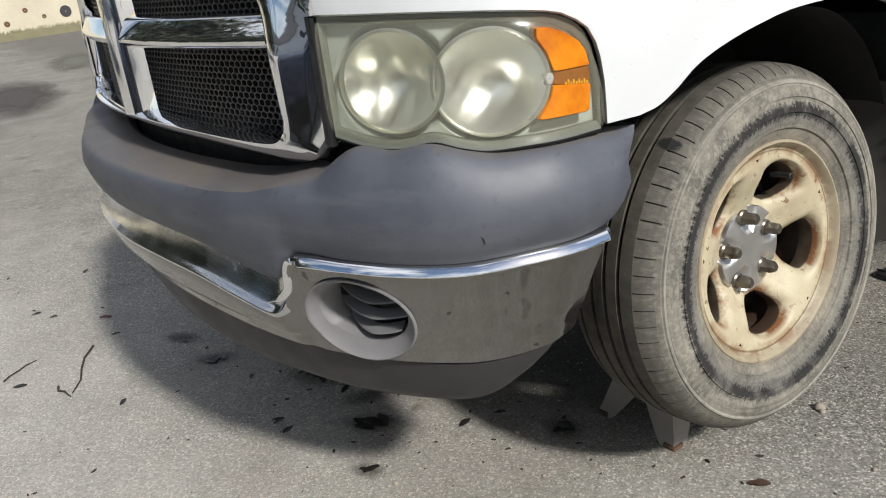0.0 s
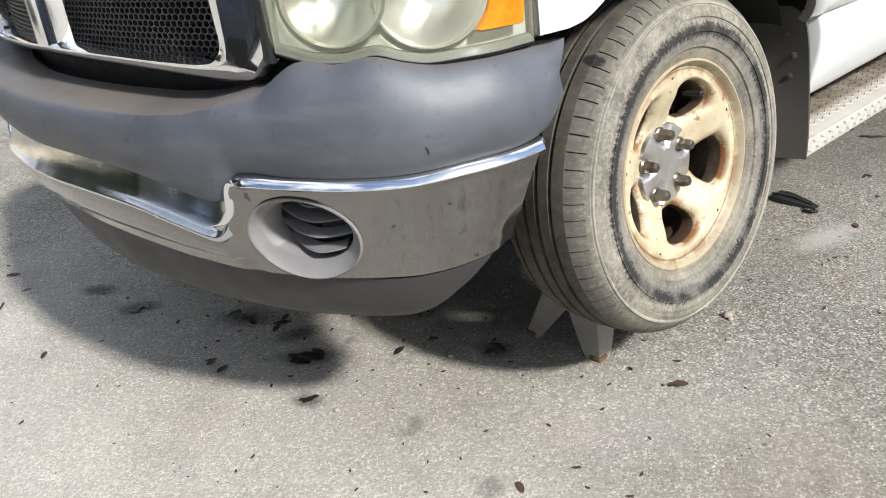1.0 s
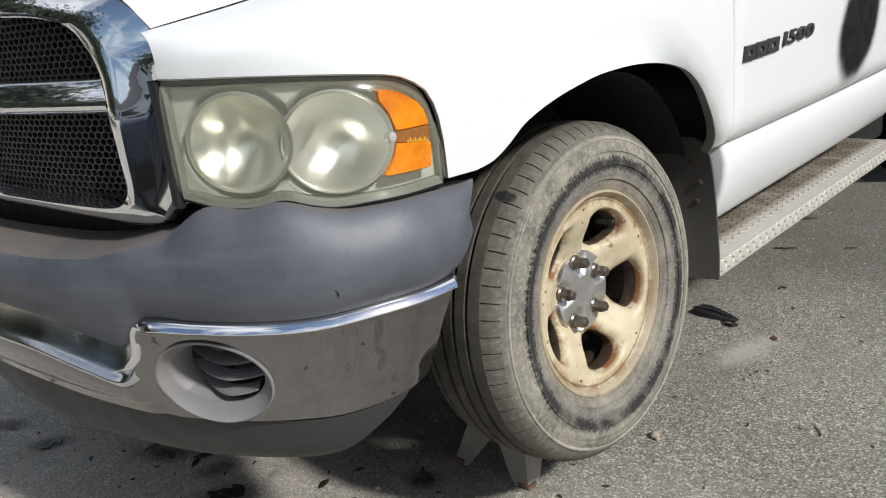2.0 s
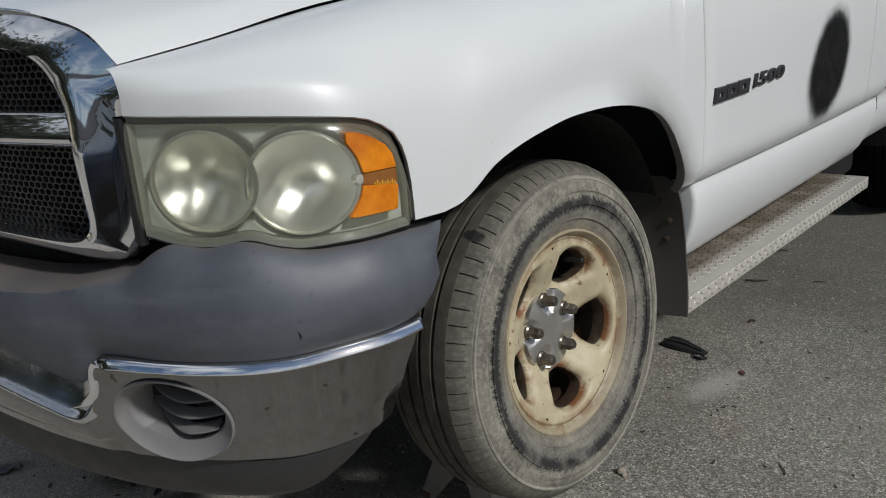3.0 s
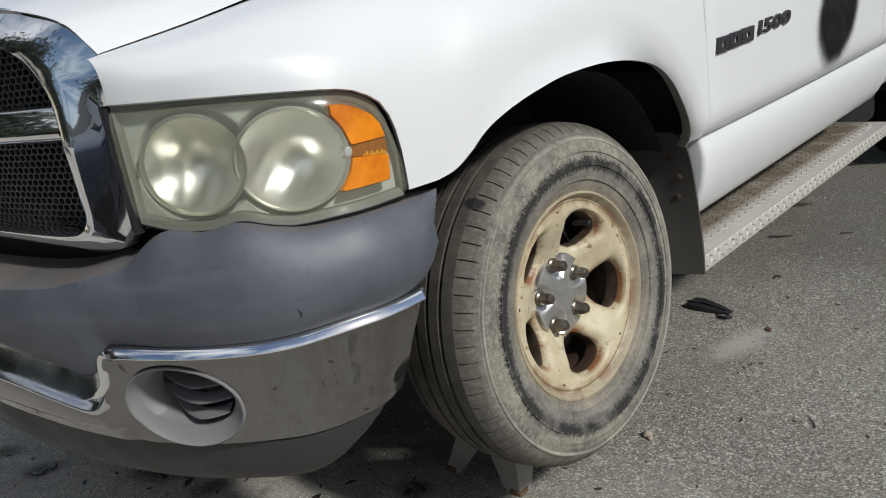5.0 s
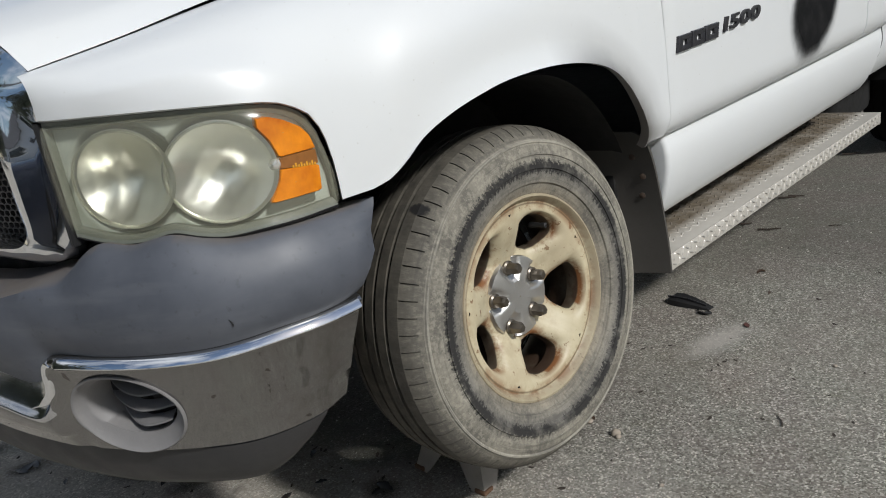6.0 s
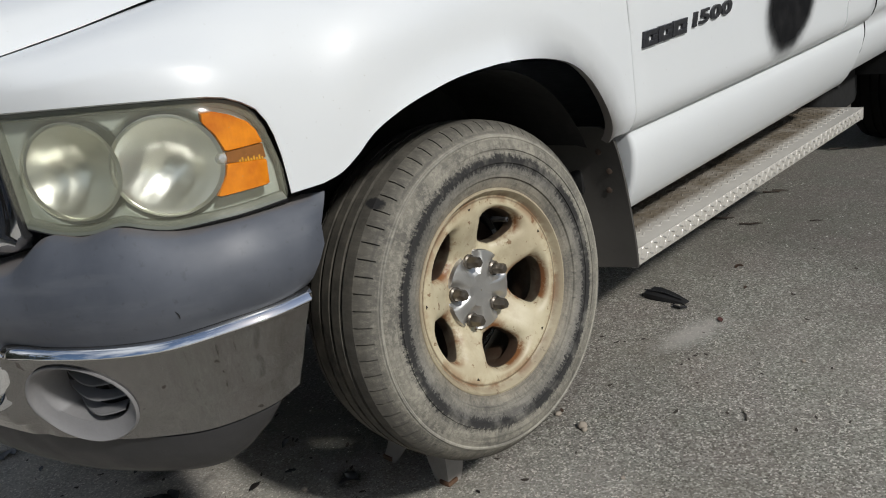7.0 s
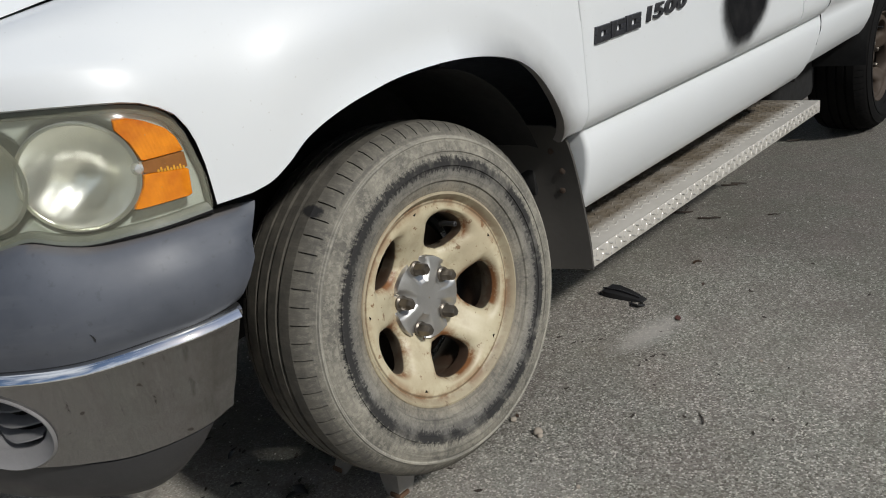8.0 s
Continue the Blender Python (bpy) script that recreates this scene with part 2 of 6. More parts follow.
def make_rim_paint():
    m = Mat("cream_wheel_paint")
    x, y, z = m.axes()
    r = m.math("SQRT", m.math("ADD", m.math("MULTIPLY", y, y), m.math("MULTIPLY", z, z)))
    a = m.mix(m.noise(7, 5), (0.46, 0.402, 0.262), (0.61, 0.548, 0.385))
    a = m.mix(m.math("MULTIPLY", m.noise(45, 5, 0.7), 0.4), a, (0.34, 0.29, 0.20))
    fleck = m.ramp(m.noise(60, 4, 0.65), (0.63, 0.0), (0.67, 1.0))
    a = m.mix(m.math("MULTIPLY", fleck, 0.8), a, (0.16, 0.075, 0.028))
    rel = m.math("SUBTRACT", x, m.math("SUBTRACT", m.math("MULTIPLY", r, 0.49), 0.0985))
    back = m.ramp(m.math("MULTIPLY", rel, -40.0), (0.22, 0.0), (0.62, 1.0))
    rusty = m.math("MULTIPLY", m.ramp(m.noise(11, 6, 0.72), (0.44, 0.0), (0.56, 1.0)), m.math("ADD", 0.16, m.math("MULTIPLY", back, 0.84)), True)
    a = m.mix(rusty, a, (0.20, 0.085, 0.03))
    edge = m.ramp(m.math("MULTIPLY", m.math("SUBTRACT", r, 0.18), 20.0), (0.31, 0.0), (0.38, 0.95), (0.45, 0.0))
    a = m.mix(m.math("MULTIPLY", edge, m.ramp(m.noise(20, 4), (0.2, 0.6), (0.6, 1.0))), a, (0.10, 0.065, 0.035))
    # shade deep inside the openings, painted near black by depth
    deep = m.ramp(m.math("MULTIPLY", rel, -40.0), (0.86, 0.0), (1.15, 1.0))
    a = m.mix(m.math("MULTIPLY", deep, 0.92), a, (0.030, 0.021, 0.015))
    outer = m.ramp(m.math("MULTIPLY", m.math("SUBTRACT", r, 0.19), 40.0), (0.44, 0.0), (0.56, 1.0))
    a = m.mix(m.math("MULTIPLY", outer, m.ramp(m.noise(15, 4), (0.3, 0.3), (0.7, 0.8))), a, (0.23, 0.19, 0.13))
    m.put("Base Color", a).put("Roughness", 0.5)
    m.bump(m.noise(50, 5, 0.7), 0.2, 0.0012)
    return m.m


def make_asphalt():
    m = Mat("worn_asphalt")
    cells = m.voronoi(215, "Color")
    sep = m.t.nodes.new("ShaderNodeSeparateColor")
    m.t.links.new(cells, sep.inputs[0])
    grey = m.mix(sep.outputs[0], (0.135, 0.127, 0.110), (0.56, 0.53, 0.47))
    light = m.math("GREATER_THAN", sep.outputs[1], 0.86)
    a = m.mix(m.math("MULTIPLY", light, 0.85), grey, (0.92, 0.885, 0.80))
    darkc = m.math("GREATER_THAN", sep.outputs[2], 0.84)
    a = m.mix(m.math("MULTIPLY", darkc, 0.7), a, (0.036, 0.033, 0.030))
    edge = m.voronoi(215, "Distance", "DISTANCE_TO_EDGE")
    a = m.mix(m.ramp(edge, (0.0, 0.42), (0.12, 0.0)), a, (0.10, 0.094, 0.085))
    big = m.ramp(m.noise(0.8, 5, 0.6), (0.35, 0.0), (0.7, 1.0))
    a = m.mix(m.math("MULTIPLY", big, 0.30), a, (0.50, 0.465, 0.395))
    mid = m.ramp(m.noise(2.6, 7, 0.72), (0.44, 0.0), (0.66, 1.0))
    a = m.mix(m.math("MULTIPLY", mid, 0.40), a, (0.16, 0.146, 0.122))
    pale = m.ramp(m.noise(3.1, 4, 0.6, (1, 0.6, 1)), (0.62, 0.0), (0.78, 1.0))
    a = m.mix(m.math("MULTIPLY", pale, 0.45), a, (0.46, 0.435, 0.385))
    moss = m.ramp(m.noise(9, 5, 0.7), (0.64, 0.0), (0.78, 1.0))
    gx, gy, gz = m.axes()
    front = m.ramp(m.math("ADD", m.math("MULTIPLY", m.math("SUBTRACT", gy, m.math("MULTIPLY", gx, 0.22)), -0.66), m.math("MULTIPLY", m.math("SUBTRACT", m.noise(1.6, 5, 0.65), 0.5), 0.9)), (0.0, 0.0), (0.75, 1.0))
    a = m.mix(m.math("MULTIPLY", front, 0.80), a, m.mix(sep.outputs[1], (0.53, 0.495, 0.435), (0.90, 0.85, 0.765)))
    # ragged dark pool below the truck's front, deepening the shade there by colour
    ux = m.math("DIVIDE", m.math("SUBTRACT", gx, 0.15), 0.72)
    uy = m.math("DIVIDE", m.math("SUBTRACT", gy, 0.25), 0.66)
    under_shade = m.math("ADD", m.math("SQRT", m.math("ADD", m.math("MULTIPLY", ux, ux), m.math("MULTIPLY", uy, uy))), m.math("MULTIPLY", m.math("SUBTRACT", m.noise(5, 6, 0.7), 0.5), 0.9))
    a = m.mix(m.math("MULTIPLY", m.ramp(under_shade, (0.55, 1.0), (1.0, 0.0)), 0.75), a, (0.038, 0.033, 0.028))
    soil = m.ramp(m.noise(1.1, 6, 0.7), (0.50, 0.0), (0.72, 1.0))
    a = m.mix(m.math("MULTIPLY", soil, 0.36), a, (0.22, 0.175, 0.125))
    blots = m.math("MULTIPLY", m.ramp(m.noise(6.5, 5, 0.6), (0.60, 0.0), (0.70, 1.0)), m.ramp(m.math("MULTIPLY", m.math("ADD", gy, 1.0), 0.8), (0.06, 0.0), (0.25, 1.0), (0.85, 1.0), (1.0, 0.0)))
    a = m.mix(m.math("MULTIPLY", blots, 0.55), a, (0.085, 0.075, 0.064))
    # the ground's tone gets darker towards the rear, with an uneven border
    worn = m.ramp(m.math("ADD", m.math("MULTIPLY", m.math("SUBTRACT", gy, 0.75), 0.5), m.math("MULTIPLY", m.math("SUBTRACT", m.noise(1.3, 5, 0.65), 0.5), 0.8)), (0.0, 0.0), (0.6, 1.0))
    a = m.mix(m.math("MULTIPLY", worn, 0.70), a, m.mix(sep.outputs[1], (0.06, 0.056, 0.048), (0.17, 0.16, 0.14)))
    a = m.mix(m.math("MULTIPLY", moss, 0.36), a, (0.20, 0.205, 0.105))
    tint = m.ramp(m.noise(3.7, 4, 0.6), (0.34, 0.0), (0.66, 1.0))
    a = m.mix(0.10, a, m.mix(tint, (0.50, 0.37, 0.32), (0.36, 0.40, 0.26)))
    # one pale scuffed smear beside the truck
    x, y, z = m.axes()
    dx = m.math("DIVIDE", m.math("ADD", m.math("SUBTRACT", x, 0.905), m.math("MULTIPLY", m.math("SUBTRACT", y, 0.88), -0.25)), 0.075)
    dy = m.math("DIVIDE", m.math("SUBTRACT", y, 0.88), 0.17)
    rr = m.math("ADD", m.math("SQRT", m.math("ADD", m.math("MULTIPLY", dx, dx), m.math("MULTIPLY", dy, dy))), m.math("MULTIPLY", m.math("SUBTRACT", m.noise(22, 5, 0.7), 0.5), 1.1))
    a = m.mix(m.math("MULTIPLY", m.ramp(rr, (0.3, 1.0), (1.0, 0.0)), 0.75), a, (0.60, 0.565, 0.51))
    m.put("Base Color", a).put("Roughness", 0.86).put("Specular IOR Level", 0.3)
    h = m.math("ADD", m.ramp(edge, (0.0, 0.0), (0.25, 1.0)), m.math("MULTIPLY", m.noise(40, 4), 0.8))
    m.bump(h, 0.85, 0.004)
    return m.m


def make_lens():
    """Clouded, yellowed lamp lens: see-through with a milky film and a gloss."""
    m = Mat("hazed_lens")
    t = m.t
    clear = t.nodes.new("ShaderNodeBsdfTransparent")
    clear.inputs["Color"].default_value = (0.97, 0.98, 0.93, 1)
    film = t.nodes.new("ShaderNodeBsdfDiffuse")
    film.inputs["Color"].default_value = (0.74, 0.72, 0.54, 1)
    mix1 = t.nodes.new("ShaderNodeMixShader")
    gloss = t.nodes.new("ShaderNodeBsdfGlossy")
    gloss.inputs["Roughness"].default_value = 0.16
    mix2 = t.nodes.new("ShaderNodeMixShader")
    fres = t.nodes.new("ShaderNodeFresnel")
    fres.inputs["IOR"].default_value = 1.4
    haze = m.ramp(m.noise(2.5, 3, 0.5), (0.3, 0.09), (0.75, 0.14))
    t.links.new(haze, mix1.inputs[0])
    t.links.new(clear.outputs[0], mix1.inputs[1])
    t.links.new(film.outputs[0], mix1.inputs[2])
    t.links.new(fres.outputs[0], mix2.inputs[0])
    t.links.new(mix1.outputs[0], mix2.inputs[1])
    t.links.new(gloss.outputs[0], mix2.inputs[2])
    out = [n for n in t.nodes if n.type == "OUTPUT_MATERIAL"][0]
    t.links.new(mix2.outputs[0], out.inputs["Surface"])
    return m.m


def make_diamond_plate():
    m = Mat("dirty_diamond_plate")
    x, y, z = m.axes()
    inner = m.ramp(m.math("MULTIPLY", m.math("SUBTRACT", x, 0.74), 4.5), (0.60, 1.0), (0.80, 0.05))
    d = m.math("MULTIPLY", inner, m.ramp(m.noise(7, 6, 0.7), (0.25, 0.6), (0.55, 1.0)))
    soil = m.mix(m.noise(30, 6, 0.7), (0.055, 0.042, 0.028), (0.19, 0.155, 0.108))
    a = m.mix(d, m.mix(m.noise(12, 4), (0.50, 0.47, 0.42), (0.70, 0.67, 0.61)), soil)
    m.put("Base Color", a).put("Metallic", m.math("SUBTRACT", 0.35, m.math("MULTIPLY", d, 0.35), True))
    m.put("Roughness", m.math("ADD", 0.38, m.math("MULTIPLY", d, 0.45)))
    m.bump(m.noise(70, 5), 0.3, 0.001)
    return m.m


def make_reflector(name, color, rough):
    """Silvered dish with an even dull gloss."""
    m = Mat(name)
    m.put("Base Color", m.mix(m.noise(9, 3), tuple(c * 0.92 for c in color), color))
    m.put("Metallic", 1.0).put("Roughness", m.ramp(m.noise(6, 2), (0.2, rough), (0.8, rough + 0.03)))
    return m.m


def make_amber():
    """Moulded amber plastic with fine level ribs."""
    m = Mat("amber_plastic")
    x, y, z = m.axes()
    rib = m.math("SINE", m.math("MULTIPLY", z, 4200.0))
    a = m.mix(m.ramp(m.noise(17, 4), (0.35, 0.0), (0.68, 1.0)), (0.50, 0.12, 0.003), (0.86, 0.29, 0.008))
    a = m.mix(m.math("MULTIPLY", m.ramp(rib, (0.1, 1.0), (0.6, 0.0)), 0.18), a, (0.42, 0.10, 0.003))
    m.put("Base Color", a).put("Roughness", 0.22)
    m.bump(rib, 0.2, 0.0003)
    return m.m


def make_scorch():
    """Dark soot-like oval that thins out raggedly at its edge over the white paint."""
    m = Mat("soot_patch")
    x, y, z = m.axes()
    yy = m.math("DIVIDE", m.math("SUBTRACT", y, m.math("MULTIPLY", z, 0.40)), 0.190)
    zz = m.math("DIVIDE", z, 0.164)
    r = m.math("SQRT", m.math("ADD", m.math("MULTIPLY", yy, yy), m.math("MULTIPLY", zz, zz)))
    rr = m.math("ADD", r, m.math("MULTIPLY", m.math("SUBTRACT", m.noise(16, 5, 0.7), 0.5), 0.22))
    k = m.ramp(m.math("MULTIPLY", rr, 0.8), (0.62, 1.0), (0.72, 0.72), (0.80, 0.25), (0.92, 0.0))
    core = m.mix(m.ramp(m.noise(22, 5), (0.4, 0.0), (0.7, 1.0)), (0.004, 0.004, 0.0045), (0.014, 0.0135, 0.0135))
    m.put("Base Color", core).put("Roughness", 0.8).put("Specular IOR Level", 0.15).put("Alpha", k)
    return m.m


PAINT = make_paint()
COVER = make_cover_plastic()
CHROME = make_chrome("bright_chrome", 0.02, 0.80)
STRIP_CHROME = make_chrome("polished_chrome", 0.015, 0.86)
CHROME_DULL = make_chrome("dulled_chrome", 0.115)
CHROME_HAZY = simple("hazy_chrome", (0.66, 0.67, 0.69), 0.19, 1.0, 0.06, 5)
RUBBER = make_rubber()
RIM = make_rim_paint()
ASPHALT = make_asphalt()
LENS = make_lens()
PLATE = make_diamond_plate()
SOOT = make_scorch()
# near-black rubber: the rear tyre's shade is put into its colour
RUBBER_DARK = simple("dark_tyre_rubber", (0.007, 0.0066, 0.0064), 0.9, 0, 0.4, 9, 0.3, 60)
RUBBER_DARK.node_tree.nodes["Principled BSDF"].inputs["Specular IOR Level"].default_value = 0.12
TREAD_METAL = simple("worn_tread_metal", (0.50, 0.475, 0.43), 0.38, 0.5, 0.4, 9)
VALANCE = simple("dark_grey_plastic", (0.036, 0.035, 0.036), 0.6, 0, 0.25, 6, 0.15, 300)
BLACK = simple("black_plastic", (0.014, 0.014, 0.015), 0.6, 0, 0.3, 20, 0.2, 200)
MESH_BLACK = simple("black_grille_plastic", (0.022, 0.022, 0.024), 0.38, 0, 0.3, 20)
UNDER = simple("dirty_underbody", (0.005, 0.0047, 0.0044), 0.9, 0, 0.5, 9, 0.4, 40)
FLAP = simple("weathered_rubber_flap", (0.062, 0.057, 0.050), 0.75, 0, 0.35, 9, 0.3, 60)
BEZEL = simple("pale_grey_plastic", (0.205, 0.20, 0.20), 0.6, 0, 0.2, 9, 0.2, 260)
SLAT = simple("grey_slat_plastic", (0.16, 0.157, 0.157), 0.55, 0, 0.2, 9)
ALLOY = simple("brushed_aluminium", (0.60, 0.59, 0.57), 0.40, 0.9, 0.12, 30, 0.1, 200)
STEEL = simple("tarnished_steel", (0.17, 0.15, 0.125), 0.38, 0.85, 0.4, 60, 0.2, 150)
REFLECT = make_reflector("lamp_reflector", (0.93, 0.93, 0.89), 0.27)
REFLECT_SOFT = make_reflector("clouded_lamp_reflector", (0.80, 0.80, 0.73), 0.31)
LAMP_TRIM = simple("dulled_lamp_trim", (0.13, 0.14, 0.115), 0.5, 0, 0.2, 20)
HOUSING = simple("lamp_housing", (0.60, 0.635, 0.585), 0.4, 0.2, 0.08, 12)
LAMP_PANEL = simple("pale_lamp_panel", (0.40, 0.43, 0.385), 0.45, 0.1, 0.12, 12)
# rust brown darkened to carry the rear wheel's shade
RIM_SHADED = simple("shaded_rusted_rim", (0.05, 0.034, 0.022), 0.75, 0.1, 0.5, 14, 0.3, 60)
AMBER = make_amber()
AMBER_DARK = simple("amber_lamp_band", (0.26, 0.10, 0.02), 0.4, 0, 0.4, 90)
AMBER_PALE = simple("pale_amber_rib", (0.75, 0.36, 0.03), 0.3, 0, 0.2, 60)
BADGE = simple("dark_chrome_badge", (0.045, 0.045, 0.05), 0.35, 0.5, 0.2, 60)
STAND = simple("grey_stand_paint", (0.31, 0.285, 0.255), 0.65, 0.15, 0.4, 22, 0.4, 80)
DARK_RUST = simple("dark_rusted_iron", (0.045, 0.028, 0.020), 0.8, 0.1, 0.4, 30, 0.3, 120)
RUST_DARK = simple("dull_rusty_bolt", (0.06, 0.04, 0.028), 0.8, 0.2, 0.4, 50, 0.3, 120)
RUST = simple("rusty_steel", (0.15, 0.085, 0.05), 0.8, 0.1, 0.45, 50, 0.4, 120)
GLASS_CLEAR = simple("clear_bulb_glass", (0.75, 0.74, 0.68), 0.08, 0.6, 0.1, 30)
GLASS_DARK = simple("dark_window_glass", (0.02, 0.025, 0.028), 0.05, 0, 0.1, 3)


# ---- building helpers ----
def mesh_data(name, verts, faces, material, smooth=True, sharp=35):
    me = bpy.data.meshes.new(name)
    me.from_pydata([tuple(v) for v in verts], [], faces)
    bm = bmesh.new()
    bm.from_mesh(me)
    bmesh.ops.remove_doubles(bm, verts=bm.verts, dist=1e-5)
    bmesh.ops.recalc_face_normals(bm, faces=bm.faces)
    for f in bm.faces:
        f.smooth = smooth
    if smooth and sharp:
        lim = radians(sharp)
        for e in bm.edges:
            if len(e.link_faces) == 2 and e.calc_face_angle(0) > lim:
                e.smooth = False
    bm.to_mesh(me)
    bm.free()
    me.materials.append(material)
    return me


def part(name, geo, material, parent=None, label="", smooth=True, sharp=35):
    """Links one mesh object, built from (verts, faces), under its thing or part."""
    ob = new(name, mesh_data(name, geo[0], geo[1], material, smooth, sharp))
    if parent:
        ob.parent = parent
    if label:
        tagged(ob, label)
    return ob


def thing(name, label, category, at=(0, 0, 0), group="", kind=""):
    ob = new(name)
    ob.location = at
    return tagged(ob, label, category, group, kind)


def join(*geos):
    verts, faces = [], []
    for v, f in geos:
        n = len(verts)
        verts += list(v)
        faces += [tuple(i + n for i in q) for q in f]
    return verts, faces


def moved(geo, m):
    return [m @ Vector(v) for v in geo[0]], geo[1]


def sheet(rows, close_u=False, close_v=False):
    """Quads over rows of points."""
    nv, nu = len(rows), len(rows[0])
    verts = [Vector(p) for r in rows for p in r]
    faces = []
    for i in range(nv - (0 if close_v else 1)):
        for j in range(nu - (0 if close_u else 1)):
            a, b = i * nu + j, i * nu + (j + 1) % nu
            c, d = ((i + 1) % nv) * nu + (j + 1) % nu, ((i + 1) % nv) * nu + j
            faces.append((a, b, c, d))
    return verts, faces


def spline(points, n=8):
    """Catmull-Rom curve through the points, n steps a span."""
    P = [np.array(p, float) for p in points]
    Q = [2 * P[0] - P[1], *P, 2 * P[-1] - P[-2]]
    out = []
    for i in range(1, len(Q) - 2):
        a, b, c, d = Q[i - 1:i + 3]
        for k in range(n):
            t = k / n
            out.append(0.5 * (2 * b + (c - a) * t + (2 * a - 5 * b + 4 * c - d) * t * t + (3 * b - a - 3 * c + d) * t ** 3))
    out.append(P[-1])
    return np.array(out)


def lerp_table(x, table):
    xs, ys = zip(*table)
    return float(np.interp(x, xs, ys))


def soft_table(x, table):
    """Smooth curve y(x) through a small table."""
    xs = [p[0] for p in table]
    if x <= xs[0]:
        return table[0][1]
    if x >= xs[-1]:
        return table[-1][1]
    i = max(k for k in range(len(xs)) if xs[k] <= x)
    i = min(i, len(xs) - 2)
    t = (x - xs[i]) / (xs[i + 1] - xs[i])
    slope = []
    for k in (i, i + 1):
        lo, hi = max(0, k - 1), min(len(xs) - 1, k + 1)
        slope.append((table[hi][1] - table[lo][1]) / (xs[hi] - xs[lo]) * (xs[i + 1] - xs[i]))
    a, b = table[i][1], table[i + 1][1]
    return (2 * t ** 3 - 3 * t * t + 1) * a + (t ** 3 - 2 * t * t + t) * slope[0] + (3 * t * t - 2 * t ** 3) * b + (t ** 3 - t * t) * slope[1]


class Plan:
    """A curve in plan, walked by its length, with its outward normal."""

    def __init__(self, points):
        self.c = spline(points, 24)
        self.s = np.r_[0, np.cumsum(np.linalg.norm(np.diff(self.c, axis=0), axis=1))]
        self.length = float(self.s[-1])

    def at(self, s, z, off=0.0):
        s = min(max(s, 0.0), self.length)
        x, y = np.interp(s, self.s, self.c[:, 0]), np.interp(s, self.s, self.c[:, 1])
        a, b = max(0.0, s - 0.006), min(self.length, s + 0.006)
        d = np.array([np.interp(b, self.s, self.c[:, k]) - np.interp(a, self.s, self.c[:, k]) for k in (0, 1)])
        d /= np.linalg.norm(d)
        return Vector((x + d[1] * off, y - d[0] * off, z))


def lathe(profile, n=64, start=0.0, turn=2 * math.pi):
    """Revolves (axial x, radius) pairs round the x axis."""
    full = abs(turn - 2 * math.pi) < 1e-6
    cols = n if full else n + 1
    rows = [[(a, r * math.cos(start + turn * k / n), r * math.sin(start + turn * k / n)) for k in range(cols)] for a, r in profile]
    return sheet(rows, close_u=full)


def box(x0, x1, y0, y1, z0, z1, bevel=0.0, segments=2):
    bm = bmesh.new()
    bmesh.ops.create_cube(bm, size=1.0)
    for v in bm.verts:
        v.co = Vector(((x0 + x1) / 2 + v.co.x * (x1 - x0), (y0 + y1) / 2 + v.co.y * (y1 - y0), (z0 + z1) / 2 + v.co.z * (z1 - z0)))
    if bevel:
        bmesh.ops.bevel(bm, geom=list(bm.edges), offset=bevel, segments=segments, affect="EDGES", profile=0.5)
    bm.verts.index_update()
    geo = [v.co.copy() for v in bm.verts], [tuple(v.index for v in f.verts) for f in bm.faces]
    bm.free()
    return geo


def tube(points, radius, n=8):
    """A round bar along points."""
    pts = [Vector(p) for p in points]
    rows = []
    for i, p in enumerate(pts):
        d = (pts[min(i + 1, len(pts) - 1)] - pts[max(i - 1, 0)]).normalized()
        u = d.orthogonal().normalized()
        v = d.cross(u)
        r = radius[i] if isinstance(radius, (list, tuple)) else radius
        rows.append([p + (u * math.cos(2 * math.pi * k / n) + v * math.sin(2 * math.pi * k / n)) * r for k in range(n)])
    verts, faces = sheet(rows, close_u=True)
    faces += [tuple(range(n))[::-1], tuple(range(n * (len(rows) - 1), n * len(rows)))]
    return verts, faces


def mirrored(geo):
    return [Vector((-v[0], v[1], v[2])) for v in geo[0]], [tuple(reversed(f)) for f in geo[1]]


# ---- ground and surroundings ----
def build_ground():
    rings = [0.0, 0.8, 1.6, 2.6, 4.0, 7, 12, 20, 40, 90, 300, 1500]
    rows = []
    for r in rings:
        rows.append([(0.6 + r * math.cos(2 * math.pi * k / 48), r * math.sin(2 * math.pi * k / 48),
                      0.0) for k in range(48)])
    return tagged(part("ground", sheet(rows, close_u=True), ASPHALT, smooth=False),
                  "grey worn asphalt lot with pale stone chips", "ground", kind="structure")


build_ground()

# ---- the pickup truck ----
truck = thing("pickup_truck", "white pickup truck with grey bumper cover, raised on a stand", "pickup truck", (0, 0, 0))

HOOD_SEAM = [(-0.785, 0.674, 1.137), (-0.63, 0.700, 1.164), (-0.52, 0.712, 1.186), (-0.40, 0.722, 1.207), (-0.1, 0.745, 1.245), (0.2, 0.76, 1.27), (0.46, 0.77, 1.285)]


def seam_at(y):
    return Vector((soft_table(y, [(a, b) for a, b, c in HOOD_SEAM]), y, soft_table(y, [(a, c) for a, b, c in HOOD_SEAM])))


def grille_y(x):
    return -0.878 + 0.21 * x * x


